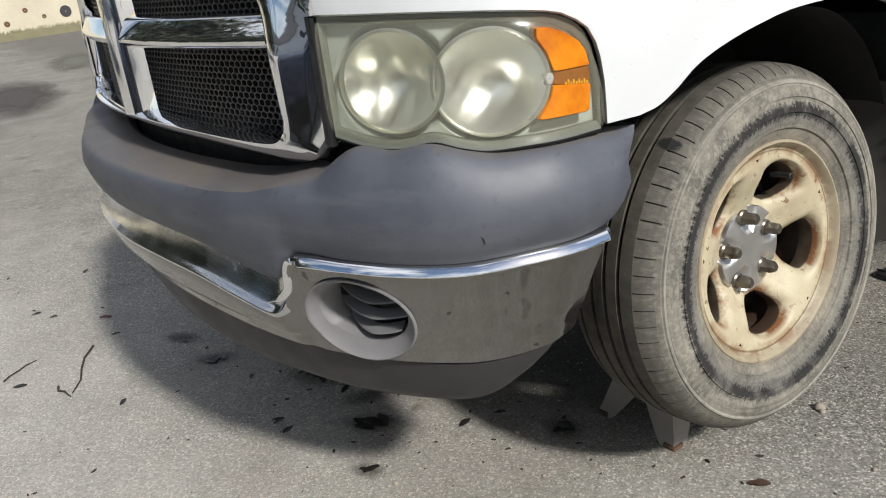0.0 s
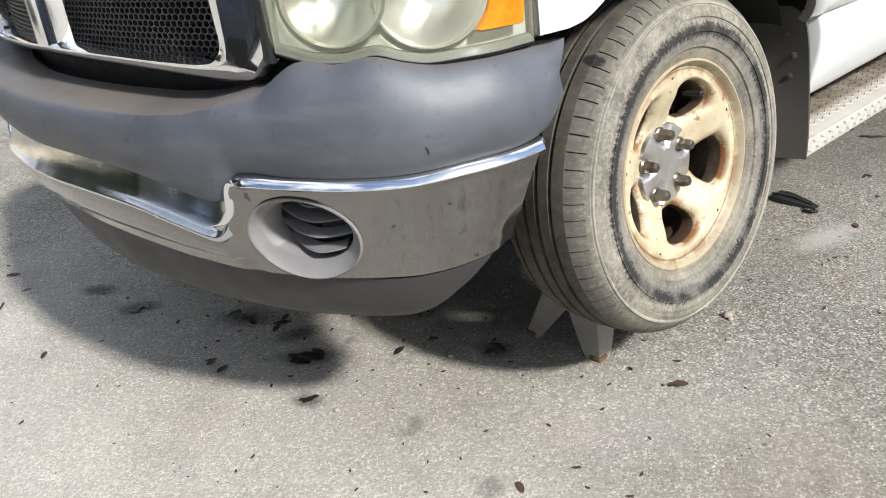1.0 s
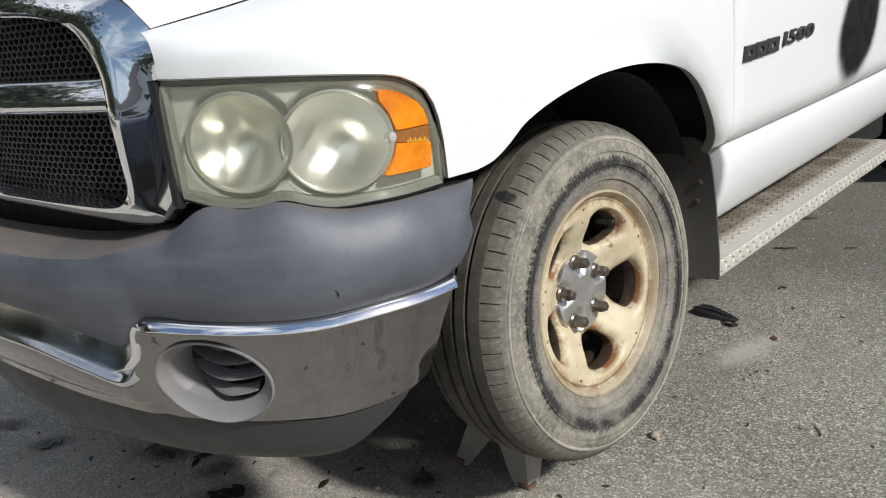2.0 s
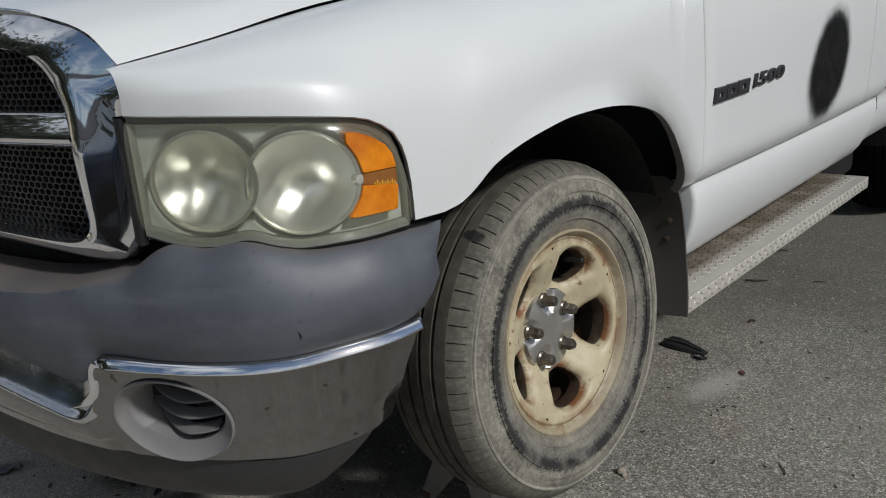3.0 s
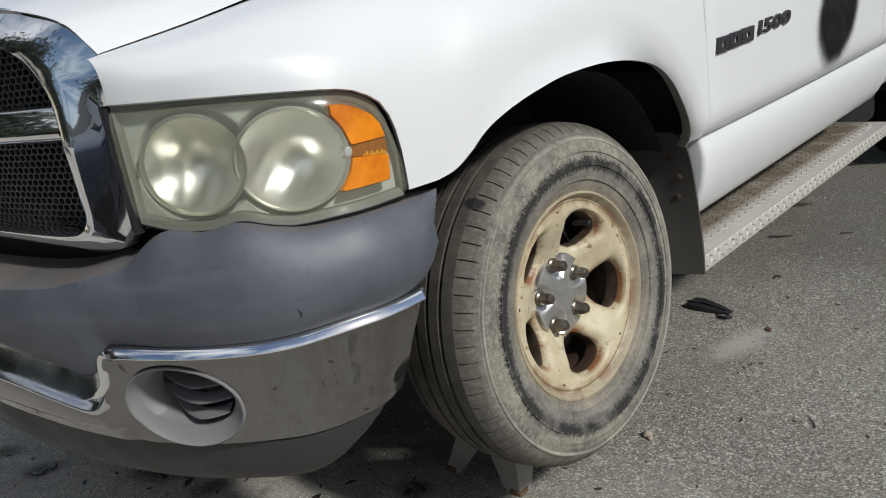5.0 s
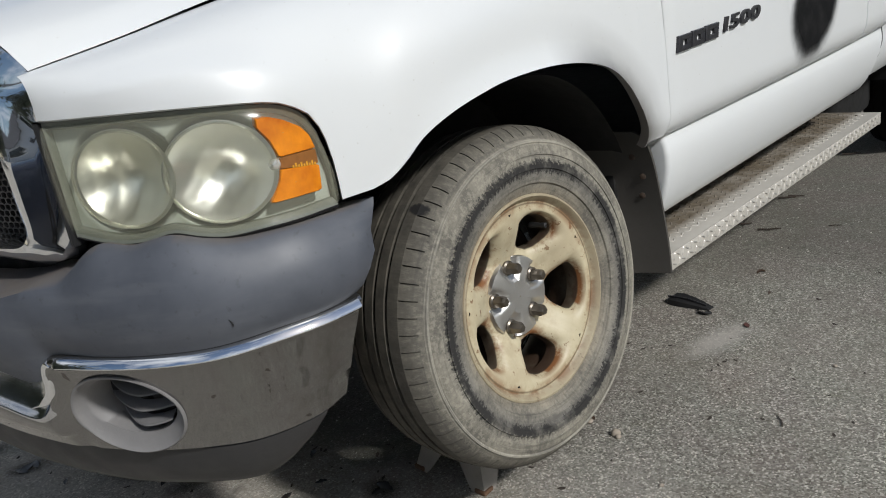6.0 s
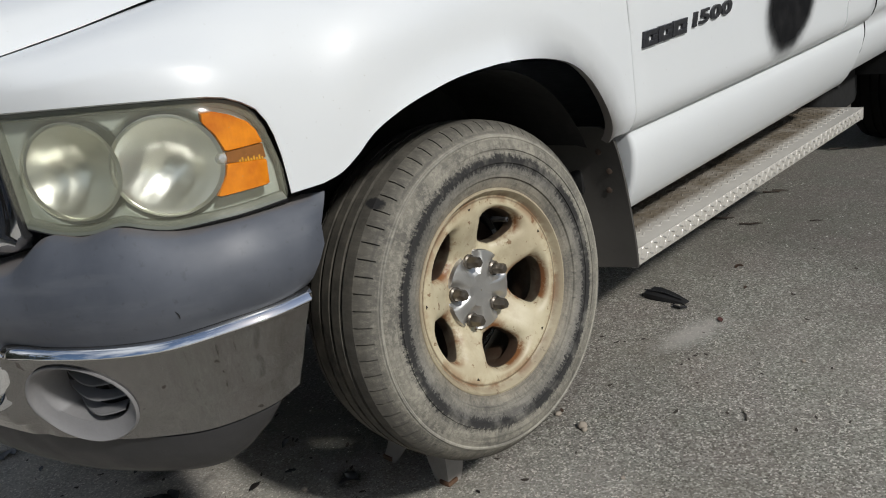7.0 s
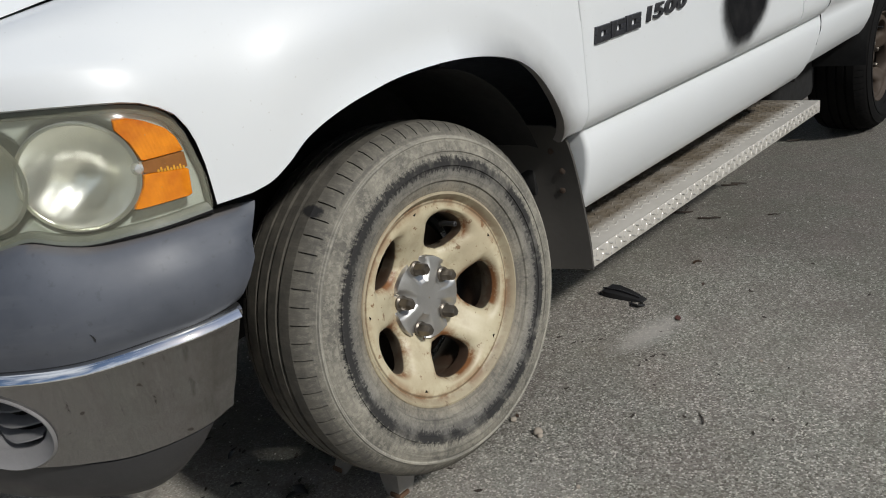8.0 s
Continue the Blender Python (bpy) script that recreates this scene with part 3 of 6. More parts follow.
# plan of the lamp and fender front, from the grille's edge to the wheel arch
LAMP = Plan([(0.655, -0.80), (0.70, -0.78), (0.80, -0.715), (0.88, -0.635), (0.925, -0.565), (0.943, -0.48), (0.955, -0.42)])
LAMP_TOP = [(0.045, 1.068), (0.197, 1.060), (0.35, 1.046), (0.405, 1.034), (0.441, 1.010), (0.459, 0.968), (0.465, 0.93), (0.467, 0.866)]
LAMP_BOTTOM = [(0.045, 0.893), (0.10, 0.877), (0.152, 0.873), (0.203, 0.880), (0.241, 0.869), (0.28, 0.861), (0.339, 0.862), (0.413, 0.862), (0.467, 0.864)]

ARCH = [(-0.405, 0.872), (-0.37, 0.881), (-0.336, 0.902), (-0.30, 0.930), (-0.25, 0.953), (-0.19, 0.970), (-0.10, 0.983), (0.02, 0.985), (0.12, 0.975), (0.20, 0.955), (0.25, 0.930),
        (0.29, 0.895), (0.32, 0.855), (0.342, 0.815), (0.36, 0.76), (0.362, 0.742)]


def side_x(y, z):
    """The body side's outer surface."""
    x = 0.998 + 0.022 * min(1.0, max(0.0, (y + 0.1) / 0.6))
    x -= 0.050 * max(0.0, (-0.15 - y) / 0.3) ** 1.6
    dz = z - 0.95
    x -= 0.20 * max(0.0, dz) ** 2
    if z < 0.80:
        x -= 0.024 * ((0.80 - z) / 0.06) ** 2
    return x


def fender_columns():
    cols = []
    for s in np.linspace(0.045, 0.40, 16):          # above the lamp
        p = LAMP.at(s, soft_table(s, LAMP_TOP) + 0.004, 0.004)
        top = seam_at(-0.785 + 0.40 * ((s - 0.045) / 0.355) ** 1.15)
        cols.append((p, top))
    for s, z in ((0.424, 1.028), (0.443, 1.014), (0.456, 0.992), (0.463, 0.969), (0.468, 0.935), (0.4695, 0.90), (0.470, 0.872)):
        p = LAMP.at(s, z, 0.004)
        cols.append((p, seam_at(-0.385 + 0.1 * (s - 0.40) / 0.078)))
    arch = spline(ARCH, 5)
    for y, z in arch:
        top = seam_at(-0.28 + 0.70 * (y + 0.405) / 0.767)
        cols.append((Vector((side_x(y, z), y, z)), top))
    for y in (0.367, 0.40, 0.43, 0.458, 0.463):
        cols.append((Vector((side_x(y, 0.742), y, 0.742)), seam_at(0.42 + 0.04 * (y - 0.367) / 0.093)))
    return cols


def build_fender():
    rows_n = 26
    grid = []
    for p, top in fender_columns():
        col = []
        h = top.z - p.z
        reach = min(1.0, max(0.0, h / 0.25))
        for k in range(rows_n + 1):
            t = k / rows_n
            t = t ** (0.9 + 0.7 * min(1.0, max(0.0, (p.y - 0.30) / 0.06)))
            y = p.y + (top.y - p.y) * max(0.0, (t - 0.25) / 0.75) ** 1.3
            # side face up to the shoulder, then over the crown to the hood's seam
            c1 = Vector((p.x + 0.006, 0, p.z + 0.62 * h))
            c2 = Vector((p.x - (0.25 - 0.17 * min(1.0, max(0.0, (p.y + 0.3) / 0.7))) * (p.x - top.x), 0, p.z + 0.97 * h))
            q = ((1 - t) ** 3 * Vector((p.x, 0, p.z)) + 3 * (1 - t) ** 2 * t * c1 + 3 * (1 - t) * t * t * c2 + t ** 3 * Vector((top.x, 0, top.z)))
            x = q.x
            if y > -0.50:
                w = min(1.0, max(0.0, (y + 0.50) / 0.40))
                w = w * w * (3 - 2 * w) * reach
                flat = side_x(y, q.z)
                lo = 1.0 + 0.16 * min(1.0, max(0.0, (y + 0.25) / 0.65))
                f = max(0.0, 1 - max(0.0, (q.z - lo) / 0.11)) if q.z > lo else 1.0
                f = f * f * (3 - 2 * f)
                x = x * (1 - w * f) + flat * w * f
                lip = max(0.0, 1 - (q.z - p.z) / 0.045)
                if y < 0.37:
                    x += 0.012 * lip * lip * w * min(1.0, max(0.0, (y + 0.42) / 0.2))
            back = 0.026 * max(0.0, 1 - (p.x - 0.655) / 0.05) if p.y < -0.70 else 0.0
            col.append(Vector((x - 0.4 * back, y + back, q.z)))
        grid.append(col)
    # ease the body side from column to column
    for _ in range(40):
        for i in range(4, len(grid) - 2):
            for k in range(6, rows_n):
                a, b, c = grid[i - 1][k], grid[i][k], grid[i + 1][k]
                d = c.y - a.y
                f = min(0.9, max(0.1, (b.y - a.y) / d)) if abs(d) > 1e-4 else 0.5
                b.x += 0.5 * min(1.0, (k - 5) / 5) * (a.x + (c.x - a.x) * f - b.x)
    # one unbroken sweep from the lamp's end into the side
    for _ in range(40):
        for i in range(7, 37):
            for k in range(1, rows_n):
                w = 0.5 * min(1.0, k / 9, (rows_n - k) / 4, (i - 6) / 7, (38 - i) / 6)
                grid[i][k] = grid[i][k] * (1 - w) + (grid[i - 1][k] + grid[i + 1][k]) * (w / 2)
    for (p, top), col in zip(fender_columns(), grid):
        # the rolled edge that returns inwards
        b = col[0]
        inward = Vector((-0.020, 0.0, 0.006)) if p.y > -0.41 else Vector((-0.02, 0.012, 0.0))
        col.insert(0, b + inward * 0.35 + Vector((0.0, 0, -0.003)))
        col.insert(0, b + inward)
        e = col[-1]
        tuck = 0.03 if p.y < -0.74 else 0.0
        col.append(e + Vector((-0.004, tuck * 0.5, -0.012)))
        col.append(e + Vector((-0.006, tuck, -0.05)))
    return sheet(grid)


fender_geo = build_fender()
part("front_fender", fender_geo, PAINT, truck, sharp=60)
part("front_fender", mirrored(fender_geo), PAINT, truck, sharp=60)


def build_hood():
    rows = []
    rise_front = [(0.0, 0.109), (0.3, 0.106), (0.70, 0.088), (0.845, 0.069), (0.935, 0.046), (0.985, 0.012), (1.0, 0.0)]
    rise_back = [(0.0, 0.085), (0.4, 0.08), (0.7, 0.058), (0.9, 0.022), (1.0, 0.0)]
    for j in range(25):
        v = j / 24
        row = []
        for i in range(-24, 25):
            u = math.copysign(1 - (1 - abs(i) / 24) ** 2, i)
            y = -0.785 + v * 1.24
            st = seam_at(y)
            half = st.x - 0.001
            w = min(1.0, v * 1.6)
            rise = soft_table(abs(u), rise_front) * (1 - w) + soft_table(abs(u), rise_back) * w
            yy = y
            if v < 0.25:
                yf = grille_y(half * u) + 0.013 + 0.006 * abs(u) ** 8
                yy = yf + (v / 0.25) * (-0.475 - yf)
            row.append((half * u, yy, st.z + 0.005 + rise))
        rows.append(row)
    front = [(x * 0.99, y + 0.03, z - 0.008) for x, y, z in rows[0]]
    rows = [[(x, y, z) for x, y, z in front]] + rows
    # hem down into the gap on both sides
    rows = [[(r[0][0] + 0.03, r[0][1], r[0][2]), (r[0][0] + 0.003, r[0][1], r[0][2] - 0.001), *r, (r[-1][0] - 0.003, r[-1][1], r[-1][2] - 0.001), (r[-1][0] - 0.03, r[-1][1], r[-1][2])] for r in rows]
    return sheet(rows)


part("hood", build_hood(), PAINT, truck, sharp=60)
for sg in (1, -1):
    part("hood_seal", sheet([[(sg * (seam_at(y).x - 0.012), y, seam_at(y).z + dz) for y in np.linspace(-0.74, 0.45, 30)] for dz in (-0.05, -0.001)]), BLACK, truck)
# dark void behind the seams and lamps
part("engine_bay", join(box(-0.66, 0.66, -0.74, 0.40, 0.55, 1.10, 0.02), box(0.50, 0.745, -0.60, -0.40, 0.80, 1.12, 0.02), box(-0.745, -0.50, -0.60, -0.40, 0.80, 1.12, 0.02)), UNDER, truck)


# grille: chrome surround, cross bars and honeycomb
def build_grille():
    outer = [(0.0, 0.866), (0.30, 0.858), (0.52, 0.846), (0.595, 0.843), (0.634, 0.852), (0.655, 0.880), (0.664, 0.925), (0.673, 1.00), (0.687, 1.07), (0.683, 1.11), (0.657, 1.157), (0.615, 1.191), (0.555, 1.213), (0.46, 1.233), (0.2, 1.253), (0.0, 1.256)]
    inner = [(0.0, 0.890), (0.28, 0.886), (0.47, 0.881), (0.545, 0.881), (0.574, 0.889), (0.584, 0.911), (0.582, 0.94), (0.577, 1.00), (0.570, 1.06), (0.557, 1.10), (0.530, 1.142), (0.492, 1.163), (0.435, 1.175), (0.35, 1.182), (0.18, 1.188), (0.0, 1.19)]
    O, I = spline(outer, 5), spline(inner, 5)
    O = np.vstack([O, (O * (-1, 1))[::-1][1:]])
    I = np.vstack([I, (I * (-1, 1))[::-1][1:]])
    loops = []
    # from the sunk outer edge over the ridge and back to the mesh
    for f, off0 in ((0.0, 0.075), (0.004, 0.026), (0.04, 0.010), (0.30, 0.0), (0.62, -0.010), (0.70, -0.0115), (0.86, -0.014), (0.96, -0.008), (1.0, 0.004), (1.03, 0.03), (1.05, 0.06)):
        loop = []
        for (ox, oz), (ix, iz) in zip(O, I):
            x, z = ox + (ix - ox) * f, oz + (iz - oz) * f
            side = max(0.0, (abs(x) - 0.585) / 0.095)
            w = max(min(1.0, max(0.0, (abs(ix) - 0.545) / 0.025)), 0.6 * (iz < 0.93))
            if f < 0.98 and f > 0.02:
                cut = lerp_table(f, [(0.04, 0.024), (0.30, 0.011), (0.62, -0.004), (0.70, -0.0125), (0.86, -0.010), (0.96, -0.004)])
                if f <= 0.70:
                    rise = min(1.0, max(0.0, (z - 1.00) / 0.16))
                    rise = rise * rise * (3 - 2 * rise)
                    cut = cut * rise + (-0.0125 + 0.46 * max(0.0, abs(x) - 0.606)) * (1 - rise)
                off = off0 * (1 - w) + cut * w
                side *= 1 - w
            else:
                off = off0
                side *= 1 - w * (f < 0.02)
            top = max(0.0, min(1.0, (z - 1.02) / 0.08))
            low = min(1.0, max(0.0, (0.902 - iz) / 0.018))
            if 0.02 < f < 0.98:
                off = off * (1 - low) + low * lerp_table(f, [(0.04, 0.006), (0.12, 0.000), (0.30, -0.0055), (0.62, -0.0125), (0.80, -0.015), (0.86, -0.0145), (0.96, -0.004)])
            loop.append((x, grille_y(x) + off * (1 - 0.92 * top * (off > 0.015)) + 0.020 * side ** 1.5 * (1 - 0.6 * top) + 0.13 * (min(1.12, max(1.02, z)) - 1.02), z))
        loops.append(loop)
    surround = sheet(loops, close_u=True)
    bar_rows = []
    for k in range(-20, 21):
        x = 0.585 * k / 20
        sec = [(0.05, 0.033), (0.014, 0.032), (0.008, 0.027), (-0.004, 0.001), (-0.008, -0.006), (-0.008, -0.011), (-0.001, -0.019), (0.010, -0.024), (0.05, -0.026)]
        bar_rows.append([(x, grille_y(x) + a, 1.045 + b) for a, b in sec])
    rows = []
    for k in range(0, 21):
        z = 0.885 + 0.31 * k / 20
        sec = [(-0.045, 0.05), (-0.043, 0.004), (-0.03, -0.014), (-0.008, -0.02), (0.008, -0.02), (0.03, -0.014), (0.043, 0.004), (0.045, 0.05)]
        rows.append([(a, grille_y(0) + b, z) for a, b in sec])
    return surround, sheet(bar_rows), sheet(rows)


surround, crossbar, centre_bar = build_grille()
grille = part("grille_surround", surround, CHROME, truck, "chrome grille surround with a cross", sharp=50)
part("crossbar", crossbar, CHROME, grille, sharp=50)
part("centre_bar", centre_bar, CHROME, grille, sharp=50)


def honeycomb(x0, x1, z0, z1, cell=0.0165):
    """Hexagonal cells with walls of real depth on the grille's curve."""
    verts, faces = [], []
    R = cell / math.sqrt(3)
    flat = 0.74
    dz = 1.5 * R * flat
    nrow = int((z1 - z0) / dz)
    ncol = int((x1 - x0) / cell)
    for r in range(nrow + 1):
        for c in range(ncol + 1):
            cx = x0 + (c + 0.5 * (r % 2)) * cell
            cz = z0 + r * dz
            if cx > x1 or cz > z1:
                continue
            n = len(verts)
            for rad, off in ((R * 1.0, 0.034), (R * 0.80, 0.034), (R * 0.74, 0.060)):
                for k in range(6):
                    a = math.radians(30 + 60 * k)
                    x, z = cx + rad * math.cos(a), cz + flat * rad * math.sin(a)
                    verts.append((x, grille_y(x) + off, z))
            for l in range(2):
                for k in range(6):
                    a, b = n + l * 6 + k, n + l * 6 + (k + 1) % 6
                    faces.append((a, b, b + 6, a + 6))
    return verts, faces


def fast_part(name, geo, material, parent, label=""):
    me = bpy.data.meshes.new(name)
    me.from_pydata([tuple(v) for v in geo[0]], [], geo[1])
    me.materials.append(material)
    ob = new(name, me)
    ob.parent = parent
    return tagged(ob, label, kind="stuff")


for x0, x1 in ((0.045, 0.585), (-0.585, -0.045)):
    for z0, z1 in ((0.878, 1.018), (1.078, 1.185)):
        fast_part("grille_mesh", honeycomb(x0, x1, z0, z1), MESH_BLACK, grille, "black honeycomb grille mesh")
part("grille_back", sheet([[(x, grille_y(x) + 0.066, z) for x in np.linspace(-0.585, 0.585, 20)] for z in (0.875, 1.05, 1.175)]), BLACK, grille)
# dark panel under the grille, behind the bumper's shelf
part("lower_panel", sheet([[(x, grille_y(x) + 0.03 + (1.0 - z) * 0.2, z) for x in np.linspace(-0.70, 0.70, 24)] for z in (0.70, 0.80, 0.875)]), BLACK, truck)


# headlights
def lamp_grid(s0, s1, off, shrink=0.0, ns=44, nz=12, bulge=0.012):
    rows = []
    for i in range(ns + 1):
        s = s0 + (s1 - s0) * i / ns
        zt, zb = soft_table(s, LAMP_TOP) - shrink, soft_table(s, LAMP_BOTTOM) + shrink
        row = []
        for k in range(nz + 1):
            f = k / nz
            e = 1 - (2 * f - 1) ** 6
            row.append(LAMP.at(s, zb + (zt - zb) * f, off - bulge * (1 - e)))
        rows.append(row)
    return rows


def bowl(s, z, radius, depth, aim, squash=1.0, flute=1.0):
    """A round reflector dish with a rolled rim, open towards the front."""
    n = 64
    rings = [(1.04, -0.004), (1.0, 0.0), (0.96, -0.004)] + [(r, -1.01 * (1 - (r / 0.97) ** 2.2)) for r in np.linspace(0.93, 0.01, 22)]
    base = LAMP.at(s, z, -0.014)
    fwd = aim.normalized()
    up = Vector((0, 0, 1))
    side = fwd.cross(up).normalized()
    up = side.cross(fwd)
    rows = []
    def step(u, v):
        # broad upright facets in the inner dish, slanting flutes low in the outer one
        if flute < 0.3:
            return flute * min(1.0, 2.0 * math.hypot(u, v)) * abs((u * 1.5 + 0.35) % 1.0 - 0.5)
        return flute * (max(0.0, 0.35 + u - v) * 0.10 * abs(((u + 0.7 * v) * 2.4) % 1.0 - 0.5) + 0.06 * max(0.0, v) * math.cos(4 * u))
    for rr, d in rings:
        if rr < 0.95:
            rows.append([base + side * (radius * rr * math.cos(2 * math.pi * k / n) * squash) + up * (radius * rr * math.sin(2 * math.pi * k / n))
                         + fwd * ((d + min(1.0, (0.95 - rr) * 6) * step(rr * math.cos(2 * math.pi * k / n), rr * math.sin(2 * math.pi * k / n))) * depth) for k in range(n)])
            continue
        rows.append([base + side * (radius * rr * math.cos(2 * math.pi * k / n) * squash) + up * (radius * rr * math.sin(2 * math.pi * k / n))
                     + fwd * (d * depth) for k in range(n)])
    return sheet(rows, close_u=True), base - fwd * depth * 0.75, fwd


def build_headlight(flip=False):
    lay = mirrored if flip else (lambda g: g)
    hl = part("headlight", lay(join(sheet(lamp_grid(0.040, 0.467, -0.10, -0.002)), sheet([lamp_grid(0.040, 0.467, o, -0.003)[0] for o in (-0.10, -0.02)]),
                               sheet([lamp_grid(0.040, 0.467, o, -0.003)[-1] for o in (-0.10, -0.01)]))), HOUSING, truck, "clouded yellowed headlight with an amber corner")
    # black strip standing in for the shade between grille and lamp
    part("gap_filler", lay(sheet([[LAMP.at(s, z, o) for z in np.linspace(0.878, 1.068, 12)] for s, o in ((0.0, -0.03), (0.028, -0.006), (0.036, -0.002), (0.041, -0.003), (0.043, -0.012))])), BLACK, hl)
    # rim that frames the lens, and a black ring for the shaded gap round it
    def border(w, off):
        loop = []
        for f in np.linspace(0.045, 0.465, 40):
            loop.append((f, soft_table(f, LAMP_TOP) - w))
        for f in np.linspace(0.465, 0.045, 40):
            loop.append((f, soft_table(f, LAMP_BOTTOM) + w))
        cs, cz = 0.25, 0.96
        return [LAMP.at(cs + (s - cs) * (1 - w * 1.5), z, off) for s, z in loop]
    part("gap_ring", lay(sheet([border(-0.009, -0.03), border(-0.006, -0.012), border(-0.004, -0.008), border(-0.001, -0.005), border(0.0005, -0.009)], close_u=True)), BLACK, hl)
    part("trim", lay(sheet([border(0.0, -0.006), border(0.007, -0.008), border(0.012, -0.012), border(0.015, -0.05)], close_u=True)), LAMP_TRIM, hl)
    rows = []
    for s in np.linspace(0.044, 0.464, 140):
        zt, zb = soft_table(s, LAMP_TOP), soft_table(s, LAMP_BOTTOM)
        row = []
        for f in np.linspace(0, 1, 56):
            z = zb + (zt - zb) * f
            d = min(math.hypot((s - 0.147) / 0.0803, (z - 0.969) / 0.073), math.hypot((s - 0.293) / 0.082, (z - 0.956) / 0.0745))
            row.append(LAMP.at(s, z, lerp_table(d, [(0.9, -0.085), (0.99, -0.060), (1.08, -0.030), (1.18, -0.020)])))
        rows.append(row)
    part("inner_panel", lay(sheet(rows)), LAMP_PANEL, hl, sharp=30)
    aim1, aim2 = Vector((0.52, -0.85, 0.02)), Vector((0.74, -0.67, 0.02))
    for s, z, r, aim, wide, mirror, flute in ((0.147, 0.969, 0.073, aim1, 1.10, REFLECT_SOFT, 0.2), (0.293, 0.956, 0.0745, aim2, 1.10, REFLECT, 0.5)):
        dish, lamp_at, fwd = bowl(s, z, r, 0.046, aim, wide, flute)
        ref = part("reflector", lay(dish), mirror, hl)
        ring = []
        for rr, o in ((r * 1.02, -0.004), (r * 1.0, 0.0015), (r * 0.97, -0.004)):
            ring.append([LAMP.at(s + rr * math.cos(2 * math.pi * k / 48) * wide, z + rr * math.sin(2 * math.pi * k / 48), o - 0.006) for k in range(48)])
        part("lens_ring", lay(sheet(ring, close_u=True)), LENS, hl)
    part("bulb", lay(moved(lathe([(-0.012, 0.006), (-0.008, 0.0095), (0.0, 0.011), (0.007, 0.0085), (0.011, 0.001)], 16), Matrix.Translation(LAMP.at(0.377, 0.953, -0.004)) @ Matrix.Rotation(radians(-60), 4, "Z"))), GLASS_CLEAR, hl, "small clear bulb")
    # amber corner: two blocks with a darker band between
    def dense2(o):
        # cut each corner a little so that the moulding is rounded
        out = []
        for a, b in zip(o, o[1:] + o[:1]):
            for k in (0.06, 0.12, 0.3, 0.5, 0.7, 0.88, 0.94):
                out.append((a[0] + (b[0] - a[0]) * k, a[1] + (b[1] - a[1]) * k))
        return out

    def block(outline, off, name, mat, label=""):
        d = dense2(outline)
        c = (sum(p[0] for p in d) / len(d), sum(p[1] for p in d) / len(d))
        rows = [[LAMP.at(c[0] + (s - c[0]) * f, c[1] + (z - c[1]) * f, o) for s, z in d] for f, o in ((1.0, off - 0.03), (1.0, off - 0.003), (0.985, off - 0.001), (0.95, off), (0.6, off), (0.25, off), (0.02, off))]
        return part(name, lay(sheet(rows, close_u=True)), mat, hl, label)
    block([(0.3587, 1.012), (0.360, 1.0245), (0.379, 1.0235), (0.3995, 1.0150), (0.4245, 0.999), (0.4358, 0.9838), (0.4419, 0.962), (0.3816, 0.9624), (0.3723, 0.9903)], 0.007, "side_marker", AMBER, "amber side marker lens")
    band = block([(0.3816, 0.9620), (0.4419, 0.9615), (0.4423, 0.9375), (0.3794, 0.9450)], 0.0055, "marker_band", AMBER_DARK)
    for k in range(9):
        s = 0.398 + 0.0045 * k
        part("rib", lay(sheet([[LAMP.at(s + a, 0.9405 + b - 0.115 * (s - 0.41) + 0.003 * (k % 2) * (b > 0), 0.0062) for b in (0.0, 0.004)] for a in (0.0, 0.0028)])), AMBER_PALE, band)
    block([(0.3794, 0.9445), (0.4423, 0.9368), (0.4380, 0.897), (0.3545, 0.8981), (0.374, 0.9272)], 0.007, "side_marker", AMBER)
    lens = part("lens", lay(sheet(lamp_grid(0.043, 0.465, 0.004, 0.001, 56, 16, 0.014))), LENS, hl, "clouded clear lens")
    lens.visible_shadow = False
    return hl


build_headlight()
build_headlight(True)

# ---- front bumper ----
BUMP = Plan([(0.0, -0.9625), (0.05, -0.9618), (0.15, -0.9555), (0.30, -0.935), (0.46, -0.899), (0.612, -0.849), (0.76, -0.775), (0.87, -0.68), (0.93, -0.57), (0.945, -0.469), (0.95, -0.392)])
BL = BUMP.length
B_END = BL - 0.078        # where the chrome strip ends


COVER_TOP = [(0.0, 0.835), (0.40, 0.830), (0.60, 0.826), (0.66, 0.831), (0.69, 0.838), (0.727, 0.862), (0.775, 0.880), (0.83, 0.872), (0.89, 0.879), (0.95, 0.864), (1.0, 0.857), (1.06, 0.859), (1.15, 0.858), (BL, 0.853)]
COVER_LOW = [(0.0, 0.700), (0.20, 0.700), (0.36, 0.690), (0.49, 0.665), (0.56, 0.652), (0.592, 0.662), (0.612, 0.690), (0.632, 0.705), (0.735, 0.706), (0.83, 0.703), (0.92, 0.702), (1.02, 0.708), (B_END, 0.711), (BL, 0.716)]


